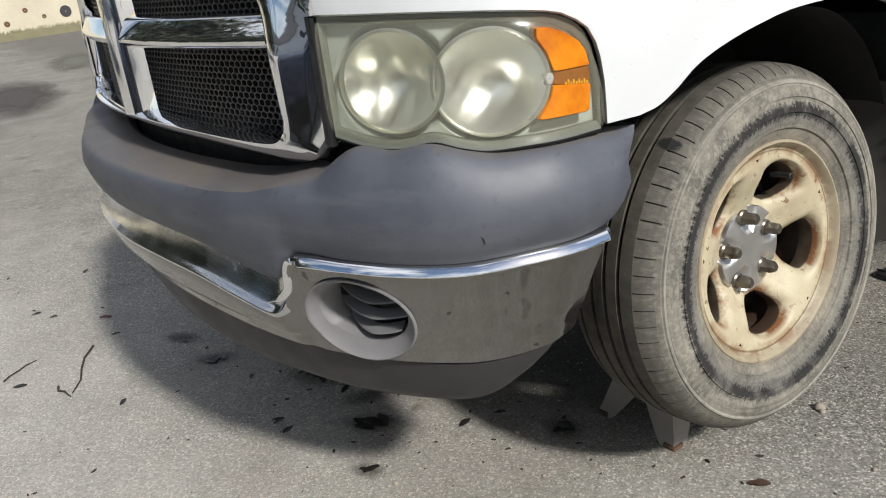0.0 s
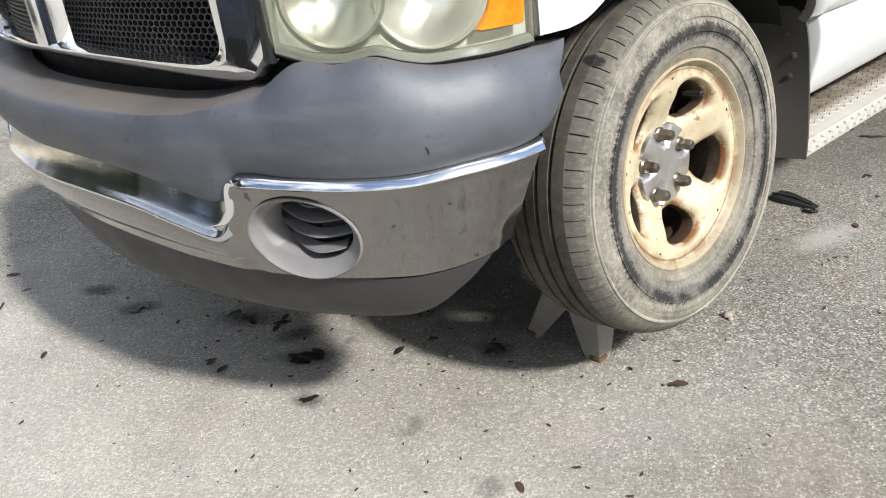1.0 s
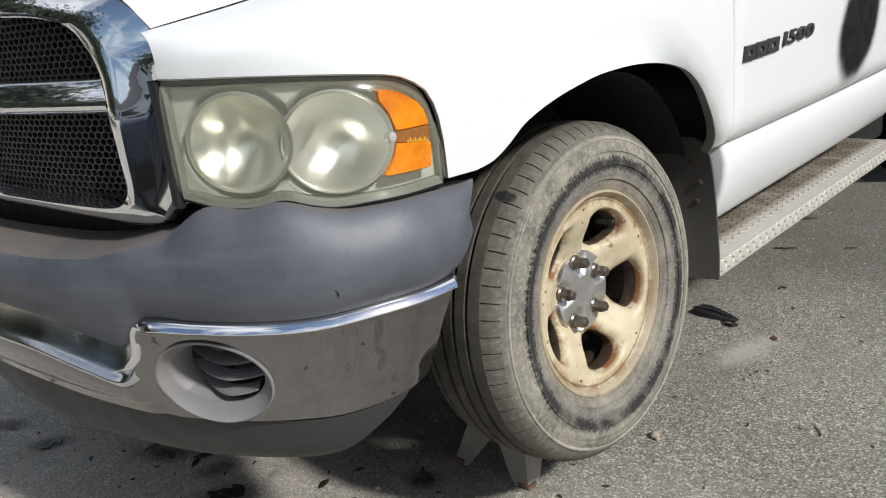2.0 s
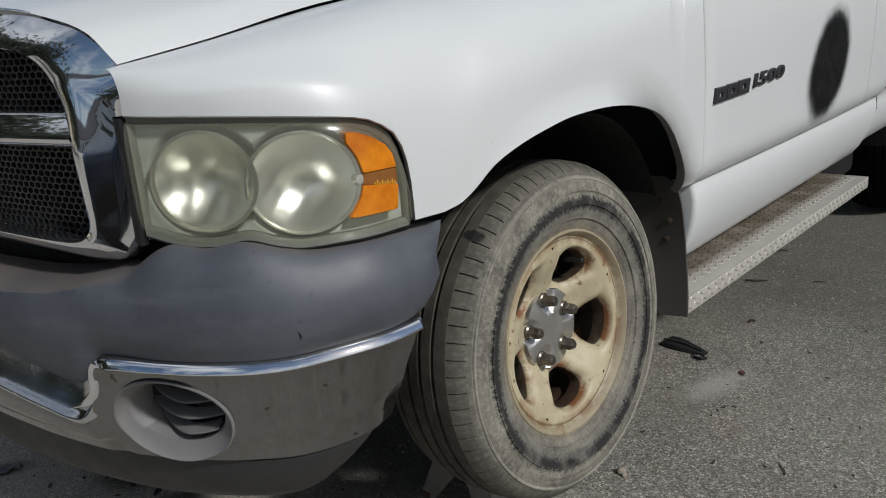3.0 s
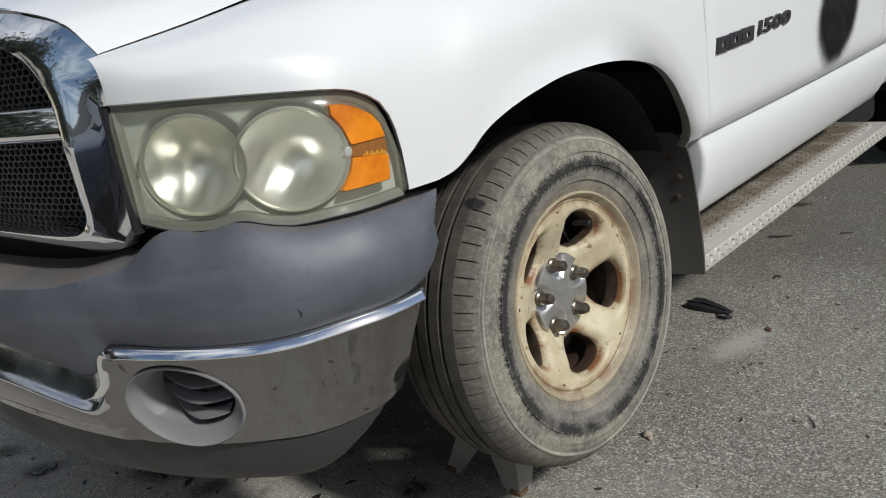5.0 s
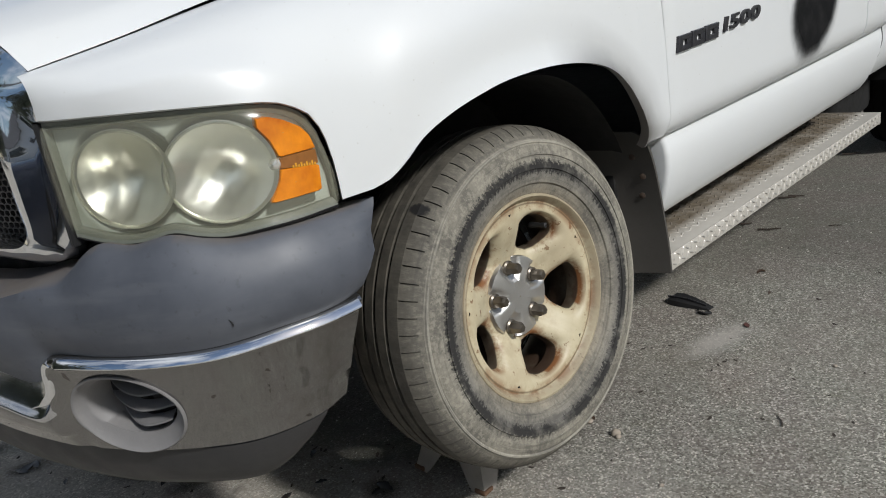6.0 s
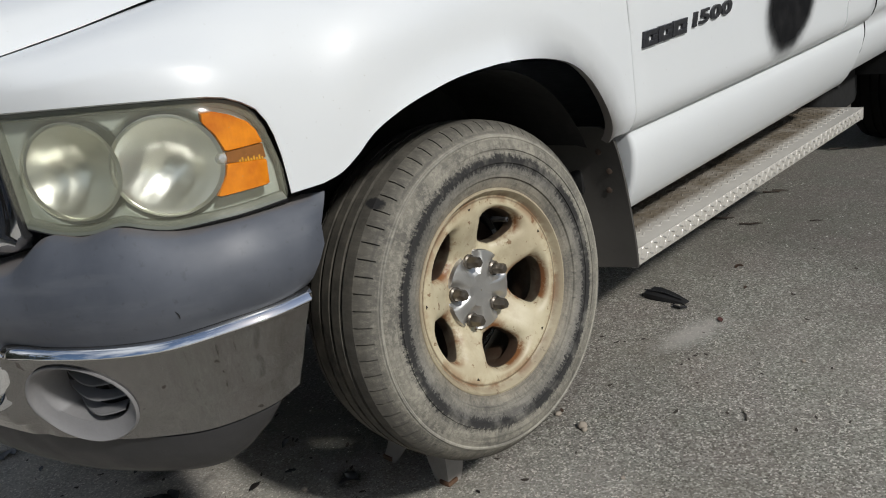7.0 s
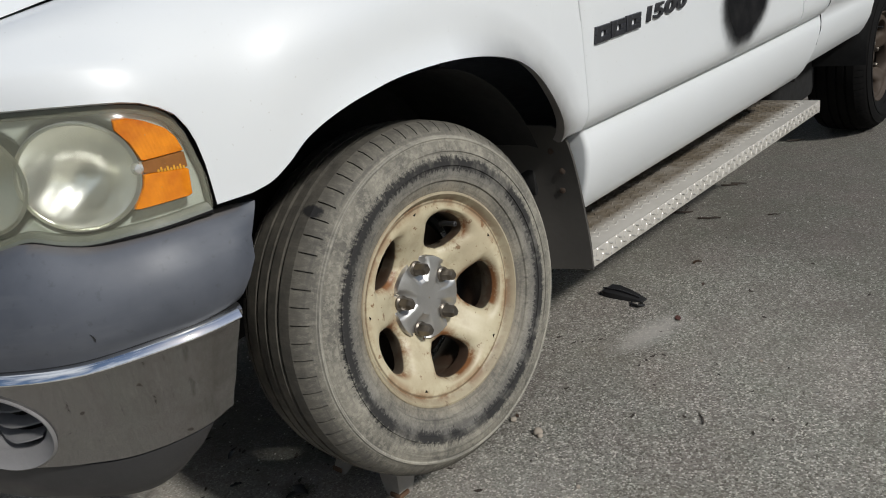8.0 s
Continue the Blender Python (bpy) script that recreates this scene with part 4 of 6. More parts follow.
def build_cover():
    """Grey plastic cap: a shelf below the grille that swells into the corners."""
    rows = []
    for i in range(97):
        s = BL * i / 96
        top, low = soft_table(s, COVER_TOP), soft_table(s, COVER_LOW)
        mid = min(1.0, max(0.0, (s - 0.60) / 0.16))      # 0 in the middle, 1 at the corner
        mid = mid * mid * (3 - 2 * mid)
        crease = lerp_table(s, [(0.0, 0.802), (0.45, 0.800), (0.55, 0.806), (0.68, 0.832), (2.0, 0.85)])
        tip = max(0.0, (s - (BL - 0.05)) / 0.05)
        shelf = []
        h = top - low
        # corner profile
        c = [(low - 0.002, -0.02), (low, 0.004), (low + 0.08 * h, 0.014), (low + 0.25 * h, 0.022), (low + 0.45 * h, 0.024), (low + 0.65 * h, 0.016), (low + 0.82 * h, 0.002), (low + 0.93 * h, -0.010), (top, -0.026), (top - 0.002, -0.045), (top - 0.02, -0.07)]
        # middle profile
        d = [(low - 0.002, -0.02), (low, -0.004), (low + 0.12 * (crease - low), 0.004), (low + 0.32 * (crease - low), 0.012), (low + 0.55 * (crease - low), 0.018), (low + 0.86 * (crease - low), 0.012), (crease - 0.001, 0.003), (crease + 0.002, -0.007), (crease + 0.006, -0.050), (crease + 0.012, -0.110), (crease, -0.125)]
        for (z1, o1), (z2, o2) in zip(c, d):
            z, o = z1 * mid + z2 * (1 - mid), o1 * mid + o2 * (1 - mid)
            if z > low + 0.6 * h:
                o *= 1 - 0.75 * tip * tip
            back = max(0.0, (s - 1.0) / (BL - 1.0)) * (BL - B_END) * min(1.0, max(0.0, (0.853 - z) / 0.142)) * 0.98
            shelf.append(BUMP.at(s - back, z, o - 0.006 * tip * tip))
        rows.append(shelf)
    last = rows[-1]
    rows.append([p + Vector((-0.02, 0.004, 0)) for p in last])
    rows.append([p + Vector((-0.06, 0.0, 0)) for p in last])
    right = [[Vector((-p.x, p.y, p.z)) for p in r] for r in rows[1:]][::-1]
    return sheet(right + rows)


bumper = part("front_bumper", build_cover(), COVER, truck, "faded grey plastic bumper cover", sharp=42)
CHROME_LOW = [(0.0, 0.545), (0.30, 0.530), (0.45, 0.518), (0.62, 0.508), (0.75, 0.502), (0.90, 0.498), (1.0, 0.503), (1.10, 0.512), (B_END, 0.520), (BL, 0.522)]


def chrome_profile(s):
    top, bot = soft_table(s, COVER_LOW), soft_table(s, CHROME_LOW)
    mid = min(1.0, max(0.0, (s - 0.57) / 0.06))
    mid = mid * mid * (3 - 2 * mid)
    h = top - bot
    # corner: rounded bright strip on top, then a face that tucks in
    c = [(top + 0.004, -0.012), (top + 0.001, 0.004), (top - 0.006, 0.010), (top - 0.013, 0.011), (top - 0.020, 0.006), (top - 0.024, 0.000), (top - 0.05, -0.009), (top - 0.45 * h, -0.023), (top - 0.7 * h, -0.037), (bot + 0.03, -0.049), (bot, -0.058)]
    # middle: a rolled lip sweeps out under the cover
    d = [(top + 0.004, -0.024), (top - 0.002, -0.020), (top - 0.018, -0.0145), (top - 0.034, -0.008), (top - 0.048, 0.000), (top - 0.056, 0.007), (top - 0.062, 0.0105), (top - 0.070, 0.005), (top - 0.75 * h, -0.008), (bot + 0.025, -0.022), (bot, -0.034)]
    # the foot of the face comes forward towards the middle
    foot = 0.020 * mid * min(1.0, max(0.0, 1 - (s - 0.62) / 0.24))
    c = [(z, o + foot * min(1.0, max(0.0, (top - 0.25 * h - z) / (0.75 * h)))) for z, o in c]
    return [(z1 * mid + z2 * (1 - mid), o1 * mid + o2 * (1 - mid)) for (z1, o1), (z2, o2) in zip(c, d)]


FOG_S, FOG_Z, FOG_A, FOG_B = 0.722, 0.584, 0.104, 0.081


def chrome_point(s, z):
    """A point on the chrome face below the strip."""
    prof = [p for p in chrome_profile(s)][5:]
    zs = [p[0] for p in prof][::-1]
    os = [p[1] for p in prof][::-1]
    return float(np.interp(z, zs, os))


def build_chrome():
    rows = []
    n = 132
    for i in range(n + 1):
        s = B_END * i / n
        fine = []
        prof = chrome_profile(s)
        for k, (z, o) in enumerate(prof):
            fine.append((z, o))
            if k >= 5 and k + 1 < len(prof):
                z2, o2 = prof[k + 1]
                for f in (0.25, 0.5, 0.75):
                    fine.append((z + (z2 - z) * f, o + (o2 - o) * f))
        row = []
        for z, o in fine:
            tuck = 0.006 * max(0.0, (0.70 - z) / 0.18) * max(0.0, (s - (B_END - 0.05)) / 0.05)
            # the clean lip lies over the upper part of the middle
            under = 0.008 * min(1.0, max(0.0, (0.60 - s) / 0.03)) * min(1.0, max(0.0, (z - (prof[7][0] - 0.004)) / 0.006))
            row.append((s, z, o - tuck - under))
        rows.append(row)
    verts, faces = [], []
    nu = len(rows[0])
    inside = []
    for r in rows:
        for s, z, o in r:
            # the skin parts round the fog lamp's opening
            u, v = (s - FOG_S) / FOG_A, (z - FOG_Z) / FOG_B
            d = math.hypot(u, v)
            inside.append(d < 1.01)
            if d < 1.01:
                k = 1.0 / max(d, 0.05)
                s, z = FOG_S + (s - FOG_S) * k, FOG_Z + (z - FOG_Z) * k
                o = chrome_point(s, min(max(z, soft_table(s, CHROME_LOW)), soft_table(s, COVER_LOW) - 0.024))
            verts.append(BUMP.at(s - max(0.0, (0.71 - z)) * 0.30 * max(0.0, (s - 1.0) / 0.4), z, o))
    for i in range(n):
        for j in range(nu - 1):
            q = (i * nu + j, i * nu + j + 1, (i + 1) * nu + j + 1, (i + 1) * nu + j)
            if not all(inside[k] for k in q):
                faces.append(q)
    return verts, faces


chrome_geo = build_chrome()
chrome = part("chrome_face", chrome_geo, CHROME_DULL, bumper, "dulled chrome bumper face with a bright upper strip", sharp=60)
part("chrome_face", mirrored(chrome_geo), CHROME_DULL, bumper, sharp=60)


def build_lip():
    """Clean mirror chrome over the hollow lip below the cover's middle."""
    rows = []
    for i in range(61):
        s = 0.602 * i / 60
        prof = chrome_profile(s)[:8]
        fine = spline([(z, o) for z, o in prof], 5)
        sink = 0.014 * max(0.0, (s - 0.580) / 0.022) ** 2
        rows.append([BUMP.at(s, z, o + 0.002 - sink) for z, o in fine])
    return sheet(rows)


part("chrome_lip", build_lip(), CHROME_HAZY, bumper, "bright hollow chrome lip", sharp=60)
part("chrome_lip", mirrored(build_lip()), CHROME_HAZY, bumper, sharp=60)


def build_strip(flip=False):
    """The bright rolled strip along the top of the chrome: a band that leans up to the sky."""
    rows = []
    sec = [(0.0125, -0.006), (0.0130, 0.001), (0.0105, 0.005), (0.004, 0.0088), (-0.003, 0.0120), (-0.0075, 0.0135), (-0.0105, 0.0125), (-0.0125, 0.008), (-0.013, 0.000)]
    for i in range(81):
        s = 0.625 + (B_END - 0.007 - 0.625) * i / 80
        top = soft_table(s, COVER_LOW)
        k = min(1.0, i / 80 * 24)
        rows.append([BUMP.at(s, top - 0.0095 + 0.68 * dz * k, 0.004 + o * k) for dz, o in sec])
    rows.append([BUMP.at(B_END - 0.0055, top - 0.0095 + 0.4 * dz, 0.004 + 0.6 * o) for dz, o in sec])
    g = sheet(rows)
    return mirrored(g) if flip else g


part("bright_strip", build_strip(), STRIP_CHROME, bumper)
part("bright_strip", build_strip(True), STRIP_CHROME, bumper)


def build_fold(flip=False):
    """Rolled chrome edge that turns down from the strip's end into the lip."""
    way = spline([(0.634, 0.6915), (0.622, 0.6925), (0.611, 0.683), (0.606, 0.668), (0.604, 0.652), (0.597, 0.634), (0.580, 0.618), (0.555, 0.610)], 6)
    rows = []
    for i, (s, z) in enumerate(way):
        a, b = way[max(0, i - 1)], way[min(len(way) - 1, i + 1)]
        d = np.array(b) - np.array(a)
        d /= np.linalg.norm(d)
        w = 0.0095 * min(1.0, i / 5 + 0.2, (len(way) - 1 - i) / 8 + 0.1)
        base = float(np.interp(s, (0.555, 0.60, 0.634), (0.002, -0.002, 0.004)))
        rows.append([BUMP.at(s - d[1] * w * math.cos(q), z + d[0] * w * math.cos(q), base + 0.012 * math.sin(q) - 0.003) for q in np.linspace(-0.4, math.pi + 0.4, 12)])
    g = sheet(rows)
    return mirrored(g) if flip else g


part("chrome_fold", build_fold(), CHROME, bumper)
part("chrome_fold", build_fold(True), CHROME, bumper)


def build_scratch():
    """A short curved gouge in the cover's flank."""
    rows = []
    for k in range(9):
        f = k / 8
        s, z = 0.9555 + 0.004 * f + 0.0015 * math.sin(3 * f), 0.748 - 0.013 * f
        rows.append([BUMP.at(s + a * (1 - (2 * f - 1) ** 4), z, 0.0225 + b) for a, b in ((-0.0011, 0.0), (-0.0004, 0.001), (0.0006, 0.001), (0.0011, 0.0))])
    return sheet(rows)


part("scratch", build_scratch(), BLACK, bumper, "small dark gouge")


def build_valance():
    rows = []
    for i in range(81):
        s = (B_END - 0.012) * i / 80
        top = soft_table(s, CHROME_LOW) - 0.002
        lift = max(0.0, (s - (B_END - 0.34)) / 0.32)
        bot = 0.380 + 0.105 * lift ** 2.2
        ti = lerp_table(s, [(0.0, 0.05), (0.6, 0.055), (0.8, 0.065), (2, 0.066)])
        row = []
        for z, o in ((top + 0.02, ti + 0.03), (top, ti + 0.004), (top - 0.004, ti - 0.002), (top - 0.35 * (top - bot), ti + 0.008), (top - 0.75 * (top - bot), ti + 0.035), (bot + 0.004, ti + 0.060), (bot, ti + 0.072), (bot + 0.006, ti + 0.10)):
            o += 0.026 * max(0.0, (s - (B_END - 0.06)) / 0.05)
            row.append(BUMP.at(s - max(0.0, (0.71 - z)) * 0.32 * max(0.0, (s - 1.0) / 0.4), z, -o))
        rows.append(row)
    last = rows[-1]
    rows.append([p + Vector((-0.08, 0.01, 0.0)) for p in last])
    right = [[Vector((-p.x, p.y, p.z)) for p in r] for r in rows[1:]][::-1]
    return sheet(right + rows)


part("air_dam", build_valance(), VALANCE, bumper, "dark grey plastic air dam", sharp=60)


def build_fog(flip=False):
    lay = mirrored if flip else (lambda g: g)
    n = 56

    def ell(k, f, off, shift=(0, 0), tall=1.0):
        a = 2 * math.pi * k / n
        s, z = FOG_S + shift[0] + FOG_A * f * math.cos(a), FOG_Z + shift[1] + FOG_B * f * tall * math.sin(a)
        zc = min(max(z, soft_table(s, CHROME_LOW)), soft_table(s, COVER_LOW) - 0.024)
        return BUMP.at(s, z, chrome_point(s, zc) + off + 0.002)
    rings = [(1.03, -0.012, (0, 0), 1), (1.03, 0.002, (0, 0), 1), (1.0, 0.0035, (0, 0), 1), (0.975, 0.001, (0.0, 0), 0.995), (0.95, -0.003, (0.0, 0.002), 0.98), (0.91, -0.008, (0.0, 0.006), 0.95), (0.86, -0.012, (0.001, 0.008), 0.92),
             (0.83, -0.015, (0.002, 0.011), 0.90), (0.82, -0.07, (0.002, 0.011), 0.90)]
    fog = part("fog_bezel", lay(sheet([[ell(k, f, o, sh, tl) for k in range(n)] for f, o, sh, tl in rings], close_u=True)), BEZEL, bumper, "pale grey oval fog lamp blank with slats", sharp=70)
    part("backing", lay(sheet([[ell(k, f, -0.068, (0.002, 0.011)) for k in range(n)] for f in (0.88, 0.4, 0.02)], close_u=True)), BLACK, fog)
    for dz in (0.055, 0.028, 0.000, -0.028):
        w = 0.087 * math.sqrt(max(0.1, 1 - ((dz - 0.011) / 0.062) ** 2))
        rows = []
        for k in range(-12, 13):
            u = k / 12
            s = FOG_S + 0.002 + w * u
            z = FOG_Z + dz + 0.011 * u * u
            deep = 0.034 * max(0.0, 0.2 - u) ** 1.4
            rows.append([BUMP.at(s, z + a, chrome_point(max(s, 0.66), FOG_Z) + max(b - deep, -0.066)) for a, b in ((0.005, -0.040), (0.002, -0.028), (-0.003, -0.019), (-0.0055, -0.018), (-0.006, -0.021), (-0.001, -0.039))])
        part("slat", lay(sheet(rows)), SLAT, fog)


build_fog()
build_fog(True)

# ---- front wheel ----
def wheel_pose(x, y, z, steer, camber):
    return Matrix.Translation((x, y, z)) @ Matrix.Rotation(radians(steer), 4, "Z") @ Matrix.Rotation(radians(-camber), 4, "Y")




def tyre_geo(n_pitch=70):
    """Tyre with grooves round the tread and sipes cut into the shoulders."""
    prof = [(-0.012, 0.209, 0), (-0.0035, 0.2135, 0), (-0.0005, 0.2205, 0), (0.004, 0.2285, 0), (0.009, 0.240, 0), (0.013, 0.2415, 0), (0.018, 0.256, 0), (0.021, 0.270, 0), (0.0235, 0.2705, 0), (0.024, 0.283, 0),
            (0.0215, 0.2835, 0), (0.020, 0.298, 0), (0.022, 0.2985, 0), (0.019, 0.312, 0), (0.0155, 0.322, 0), (0.0172, 0.3245, 0), (0.0165, 0.328, 0), (0.0125, 0.3295, 0), (0.0115, 0.331, 0), (0.0112, 0.3315, 0), (0.0050, 0.340, 0), (0.0048, 0.3402, 1), (-0.002, 0.348, 1), (-0.013, 0.357, 1), (-0.026, 0.3620, 1), (-0.0262, 0.3622, 0), (-0.048, 0.365, 0), (-0.052, 0.3655, 0),
            (-0.0525, 0.357, 0), (-0.0605, 0.357, 0), (-0.061, 0.3665, 0), (-0.072, 0.367, 0), (-0.084, 0.3673, 0), (-0.0845, 0.358, 0), (-0.093, 0.358, 0), (-0.0935, 0.3673, 0), (-0.105, 0.367, 0), (-0.117, 0.3665, 0),
            (-0.1175, 0.357, 0), (-0.126, 0.357, 0), (-0.1265, 0.3655, 0), (-0.142, 0.3645, 0), (-0.160, 0.362, 0), (-0.1605, 0.354, 0), (-0.167, 0.353, 0), (-0.1675, 0.360, 0), (-0.185, 0.355, 1), (-0.198, 0.346, 1), (-0.208, 0.330, 0), (-0.213, 0.30, 0), (-0.213, 0.27, 0), (-0.20, 0.24, 0), (-0.180, 0.216, 0)]
    angs = []
    for k in range(n_pitch):
        a = 2 * math.pi * k / n_pitch
        w = 2 * math.pi / n_pitch
        angs += [(a, 0), (a + 0.30 * w, 0), (a + 0.60 * w, 0), (a + 0.915 * w, 0), (a + 0.925 * w, 1), (a + 0.985 * w, 1)]
    rows = []
    for x, r, cut in prof:
        r = r if r < 0.30 else 0.30 + (r - 0.30) * 0.955
        rows.append([(x, (r - (0.0055 if cut and s else 0)) * math.cos(a), (r - (0.0055 if cut and s else 0)) * math.sin(a)) for a, s in angs])
    return sheet(rows, close_u=True)


def rim_geo():
    """Pressed steel wheel: flange, barrel and a face with five rounded openings."""
    flange = lathe([(-0.178, 0.212), (-0.165, 0.20), (-0.13, 0.185), (-0.075, 0.183), (-0.04, 0.196), (-0.022, 0.203), (-0.014, 0.206), (-0.008, 0.2125), (-0.003, 0.2155), (0.001, 0.2135), (0.002, 0.2095), (-0.003, 0.2055), (-0.010, 0.2025), (-0.014, 0.1985), (-0.0135, 0.193), (-0.014, 0.186)], 96)
    pieces = [flange]

    def axial(r, th):
        """Depth of the face; spokes stand proud of the web beside the holes."""
        base = lerp_table(r, [(0.0, -0.068), (0.075, -0.066), (0.09, -0.061), (0.115, -0.046), (0.14, -0.029), (0.165, -0.017), (0.186, -0.014)])
        return base
    for k in range(5):
        c = math.radians(-12 + 72 * k)
        # opening: a rounded fan, wide outside and narrow inside
        loop = []
        hole = [(0.104, -7), (0.104, 7), (0.117, 15), (0.143, 19.5), (0.161, 18.5), (0.172, 10.5), (0.1745, 0), (0.172, -10.5), (0.161, -18.5), (0.143, -19.5), (0.117, -15)]
        hp = [(r * math.cos(math.radians(a)), r * math.sin(math.radians(a))) for r, a in hole]
        hs = spline(hp + [hp[0]], 5)[:-1]
        n = len(hs)
        cx = 0.132
        rings = []
        half = math.radians(36)
        bound = []
        for u, v in hs:
            d = Vector((u - cx, v)).normalized()
            best = 9.0
            # meet the ring r=0.182, the ring r=0.06 and the two spoke mid-lines
            for R in (0.186, 0.06):
                b = cx * d.x
                q = b * b - (cx * cx - R * R)
                if q >= 0:
                    for t in (-b + math.sqrt(q), -b - math.sqrt(q)):
                        if t > 1e-4:
                            best = min(best, t)
            for sg in (1, -1):
                den = d.x * (-math.sin(half * sg)) + d.y * math.cos(half * sg)
                num = -(cx * (-math.sin(half * sg)))
                if abs(den) > 1e-6:
                    t = num / den
                    if t > 1e-4:
                        best = min(best, t)
            bound.append((cx + d.x * best, d.y * best))

        def lift(u, v, extra):
            r, th = math.hypot(u, v), math.atan2(v, u)
            return Vector((axial(r, th) + extra, r * math.cos(th + c), r * math.sin(th + c)))
        for f, ex in ((0.0, 0.0), (0.30, 0.001), (0.55, 0.0), (0.75, -0.005), (0.90, -0.012), (1.0, -0.021)):
            rings.append([lift(b[0] + (h[0] - b[0]) * f, b[1] + (h[1] - b[1]) * f, ex) for b, h in zip(bound, hs)])
        rings.append([lift(cx + (h[0] - cx) * 0.97, h[1] * 0.97, -0.036) for h in hs])
        rings.append([lift(cx + (h[0] - cx) * 1.0, h[1] * 1.0, -0.050) for h in hs])
        pieces.append(sheet(rings, close_u=True))
    pieces.append(lathe([(-0.068, 0.062), (-0.068, 0.03), (-0.068, 0.001)], 40))
    verts, faces = join(*pieces)
    return [Vector((p[0], p[1] * 1.022, p[2] * 1.022)) for p in verts], faces


def nut_geo(h=0.036, r=0.0132):
    rows = []
    for x, rr in ((0.0, 1.0), (h * 0.72, 1.0), (h * 0.88, 0.86), (h, 0.6), (h + 0.0005, 0.02)):
        rows.append([(x, r * rr * math.cos(math.pi * k / 3), r * rr * math.sin(math.pi * k / 3)) for k in range(6)])
    collar = lathe([(0.0, 0.016), (0.005, 0.016), (0.008, 0.0125)], 18)
    return join(sheet(rows, close_u=True), collar)


def cap_geo():
    """Centre cap: domed disc with five scalloped bays for the nuts."""
    n = 120
    rows = []
    for f, x in ((1.0, -0.06), (1.0, -0.048), (0.975, -0.0435), (0.90, -0.042), (0.72, -0.0405), (0.55, -0.0395), (0.40, -0.039), (0.22, -0.0395), (0.02, -0.0395)):
        row = []
        for k in range(n):
            a = 2 * math.pi * k / n
            rel = (math.degrees(a) - 24 + 36) % 72 - 36
            r = 0.088 * f
            xx = x
            # bays round each nut
            d = math.hypot(r * math.cos(math.radians(rel)) - 0.068, r * math.sin(math.radians(rel)))
            if r > 0.03:
                dip = min(1.0, max(0.0, (0.030 - d) / 0.010))
                xx -= 0.012 * dip * dip * (3 - 2 * dip)
            row.append((xx, r * math.cos(a), r * math.sin(a)))
        rows.append(row)
    return [p - Vector((0.010, 0, 0)) for p in sheet(rows, close_u=True)[0]], sheet(rows, close_u=True)[1]


WHEEL = wheel_pose(0.9493, -0.0175, 0.5169, -2.4, 4.5)


def build_wheel(m, front=True, parent=None):
    w = part("front_wheel" if front else "rear_wheel", rim_geo(), RIM if front else RIM_SHADED, parent, "cream painted steel wheel rim with rust round its openings" if front else "rusted steel wheel rim darkened for its shade", sharp=40)
    w.matrix_basis = m
    part("tyre", tyre_geo(), RUBBER if front else RUBBER_DARK, w, "worn dusty black tyre", sharp=30)
    part("centre_cap", cap_geo(), ALLOY if front else RIM_SHADED, w, "brushed aluminium centre cap" if front else "centre cap darkened for its shade", sharp=40)
    g = nut_geo()
    me = mesh_data("lug_nut", g[0], g[1], STEEL, True, 25)
    for k in range(5):
        a = math.radians(24 + 72 * k)
        ob = new("lug_nut", me)
        ob.parent = w
        ob.matrix_basis = Matrix.Translation((-0.064, 0.0665 * math.cos(a), 0.0665 * math.sin(a))) @ Matrix.Rotation(a * 1.7, 4, "X")
    stem = math.radians(56)
    part("valve_stem", moved(lathe([(0.0, 0.007), (0.02, 0.0055), (0.03, 0.0045), (0.031, 0.0055), (0.042, 0.0055), (0.044, 0.002)], 12), Matrix.Translation((-0.062, 0.158 * math.cos(stem), 0.158 * math.sin(stem)))), BLACK, w)
    # brake behind the openings
    part("brake_disc", lathe([(-0.16, 0.02), (-0.16, 0.165), (-0.135, 0.165), (-0.135, 0.10), (-0.095, 0.095), (-0.095, 0.02)], 48), DARK_RUST, w)
    part("splash_shield", lathe([(-0.165, 0.02), (-0.165, 0.19)], 48), UNDER, w)
    return w


build_wheel(WHEEL, True, truck)
rear = build_wheel(wheel_pose(0.925, 3.36, 0.36, 0, 0), False, truck)
for piece in rear.children:
    if piece.name.startswith("tyre"):
        piece.scale = (1.22, 1.0, 1.0)
for src in (m_ for m_ in (wheel_pose(-0.9593, -0.0151, 0.45, 180, 0), wheel_pose(-0.95, 3.36, 0.36, 180, 0))):
    w2 = copy_thing(rear, src)

# ---- wheel housing, underbody ----
def liner_geo():
    rows = []
    for k in range(29):
        a = math.radians(27 + 100 * k / 28)
        rr = 0.455
        y, z = rr * math.cos(a) * (0.83 if a < 1.57 else 1.0) - 0.005, 0.54 + rr * math.sin(a) * 0.95
        wide = lerp_table(math.degrees(a), [(95, 0.965), (127, 0.74)]) if a > 1.66 else 0.965
        rows.append([(wide, y, z), (wide - 0.03, y * 1.01, z + 0.004), (0.70, y, z), (0.56, y, z), (0.555, y * 0.9, 0.54 + (z - 0.54) * 0.9), (0.55, 0.0, 0.56)])
    return sheet(rows)


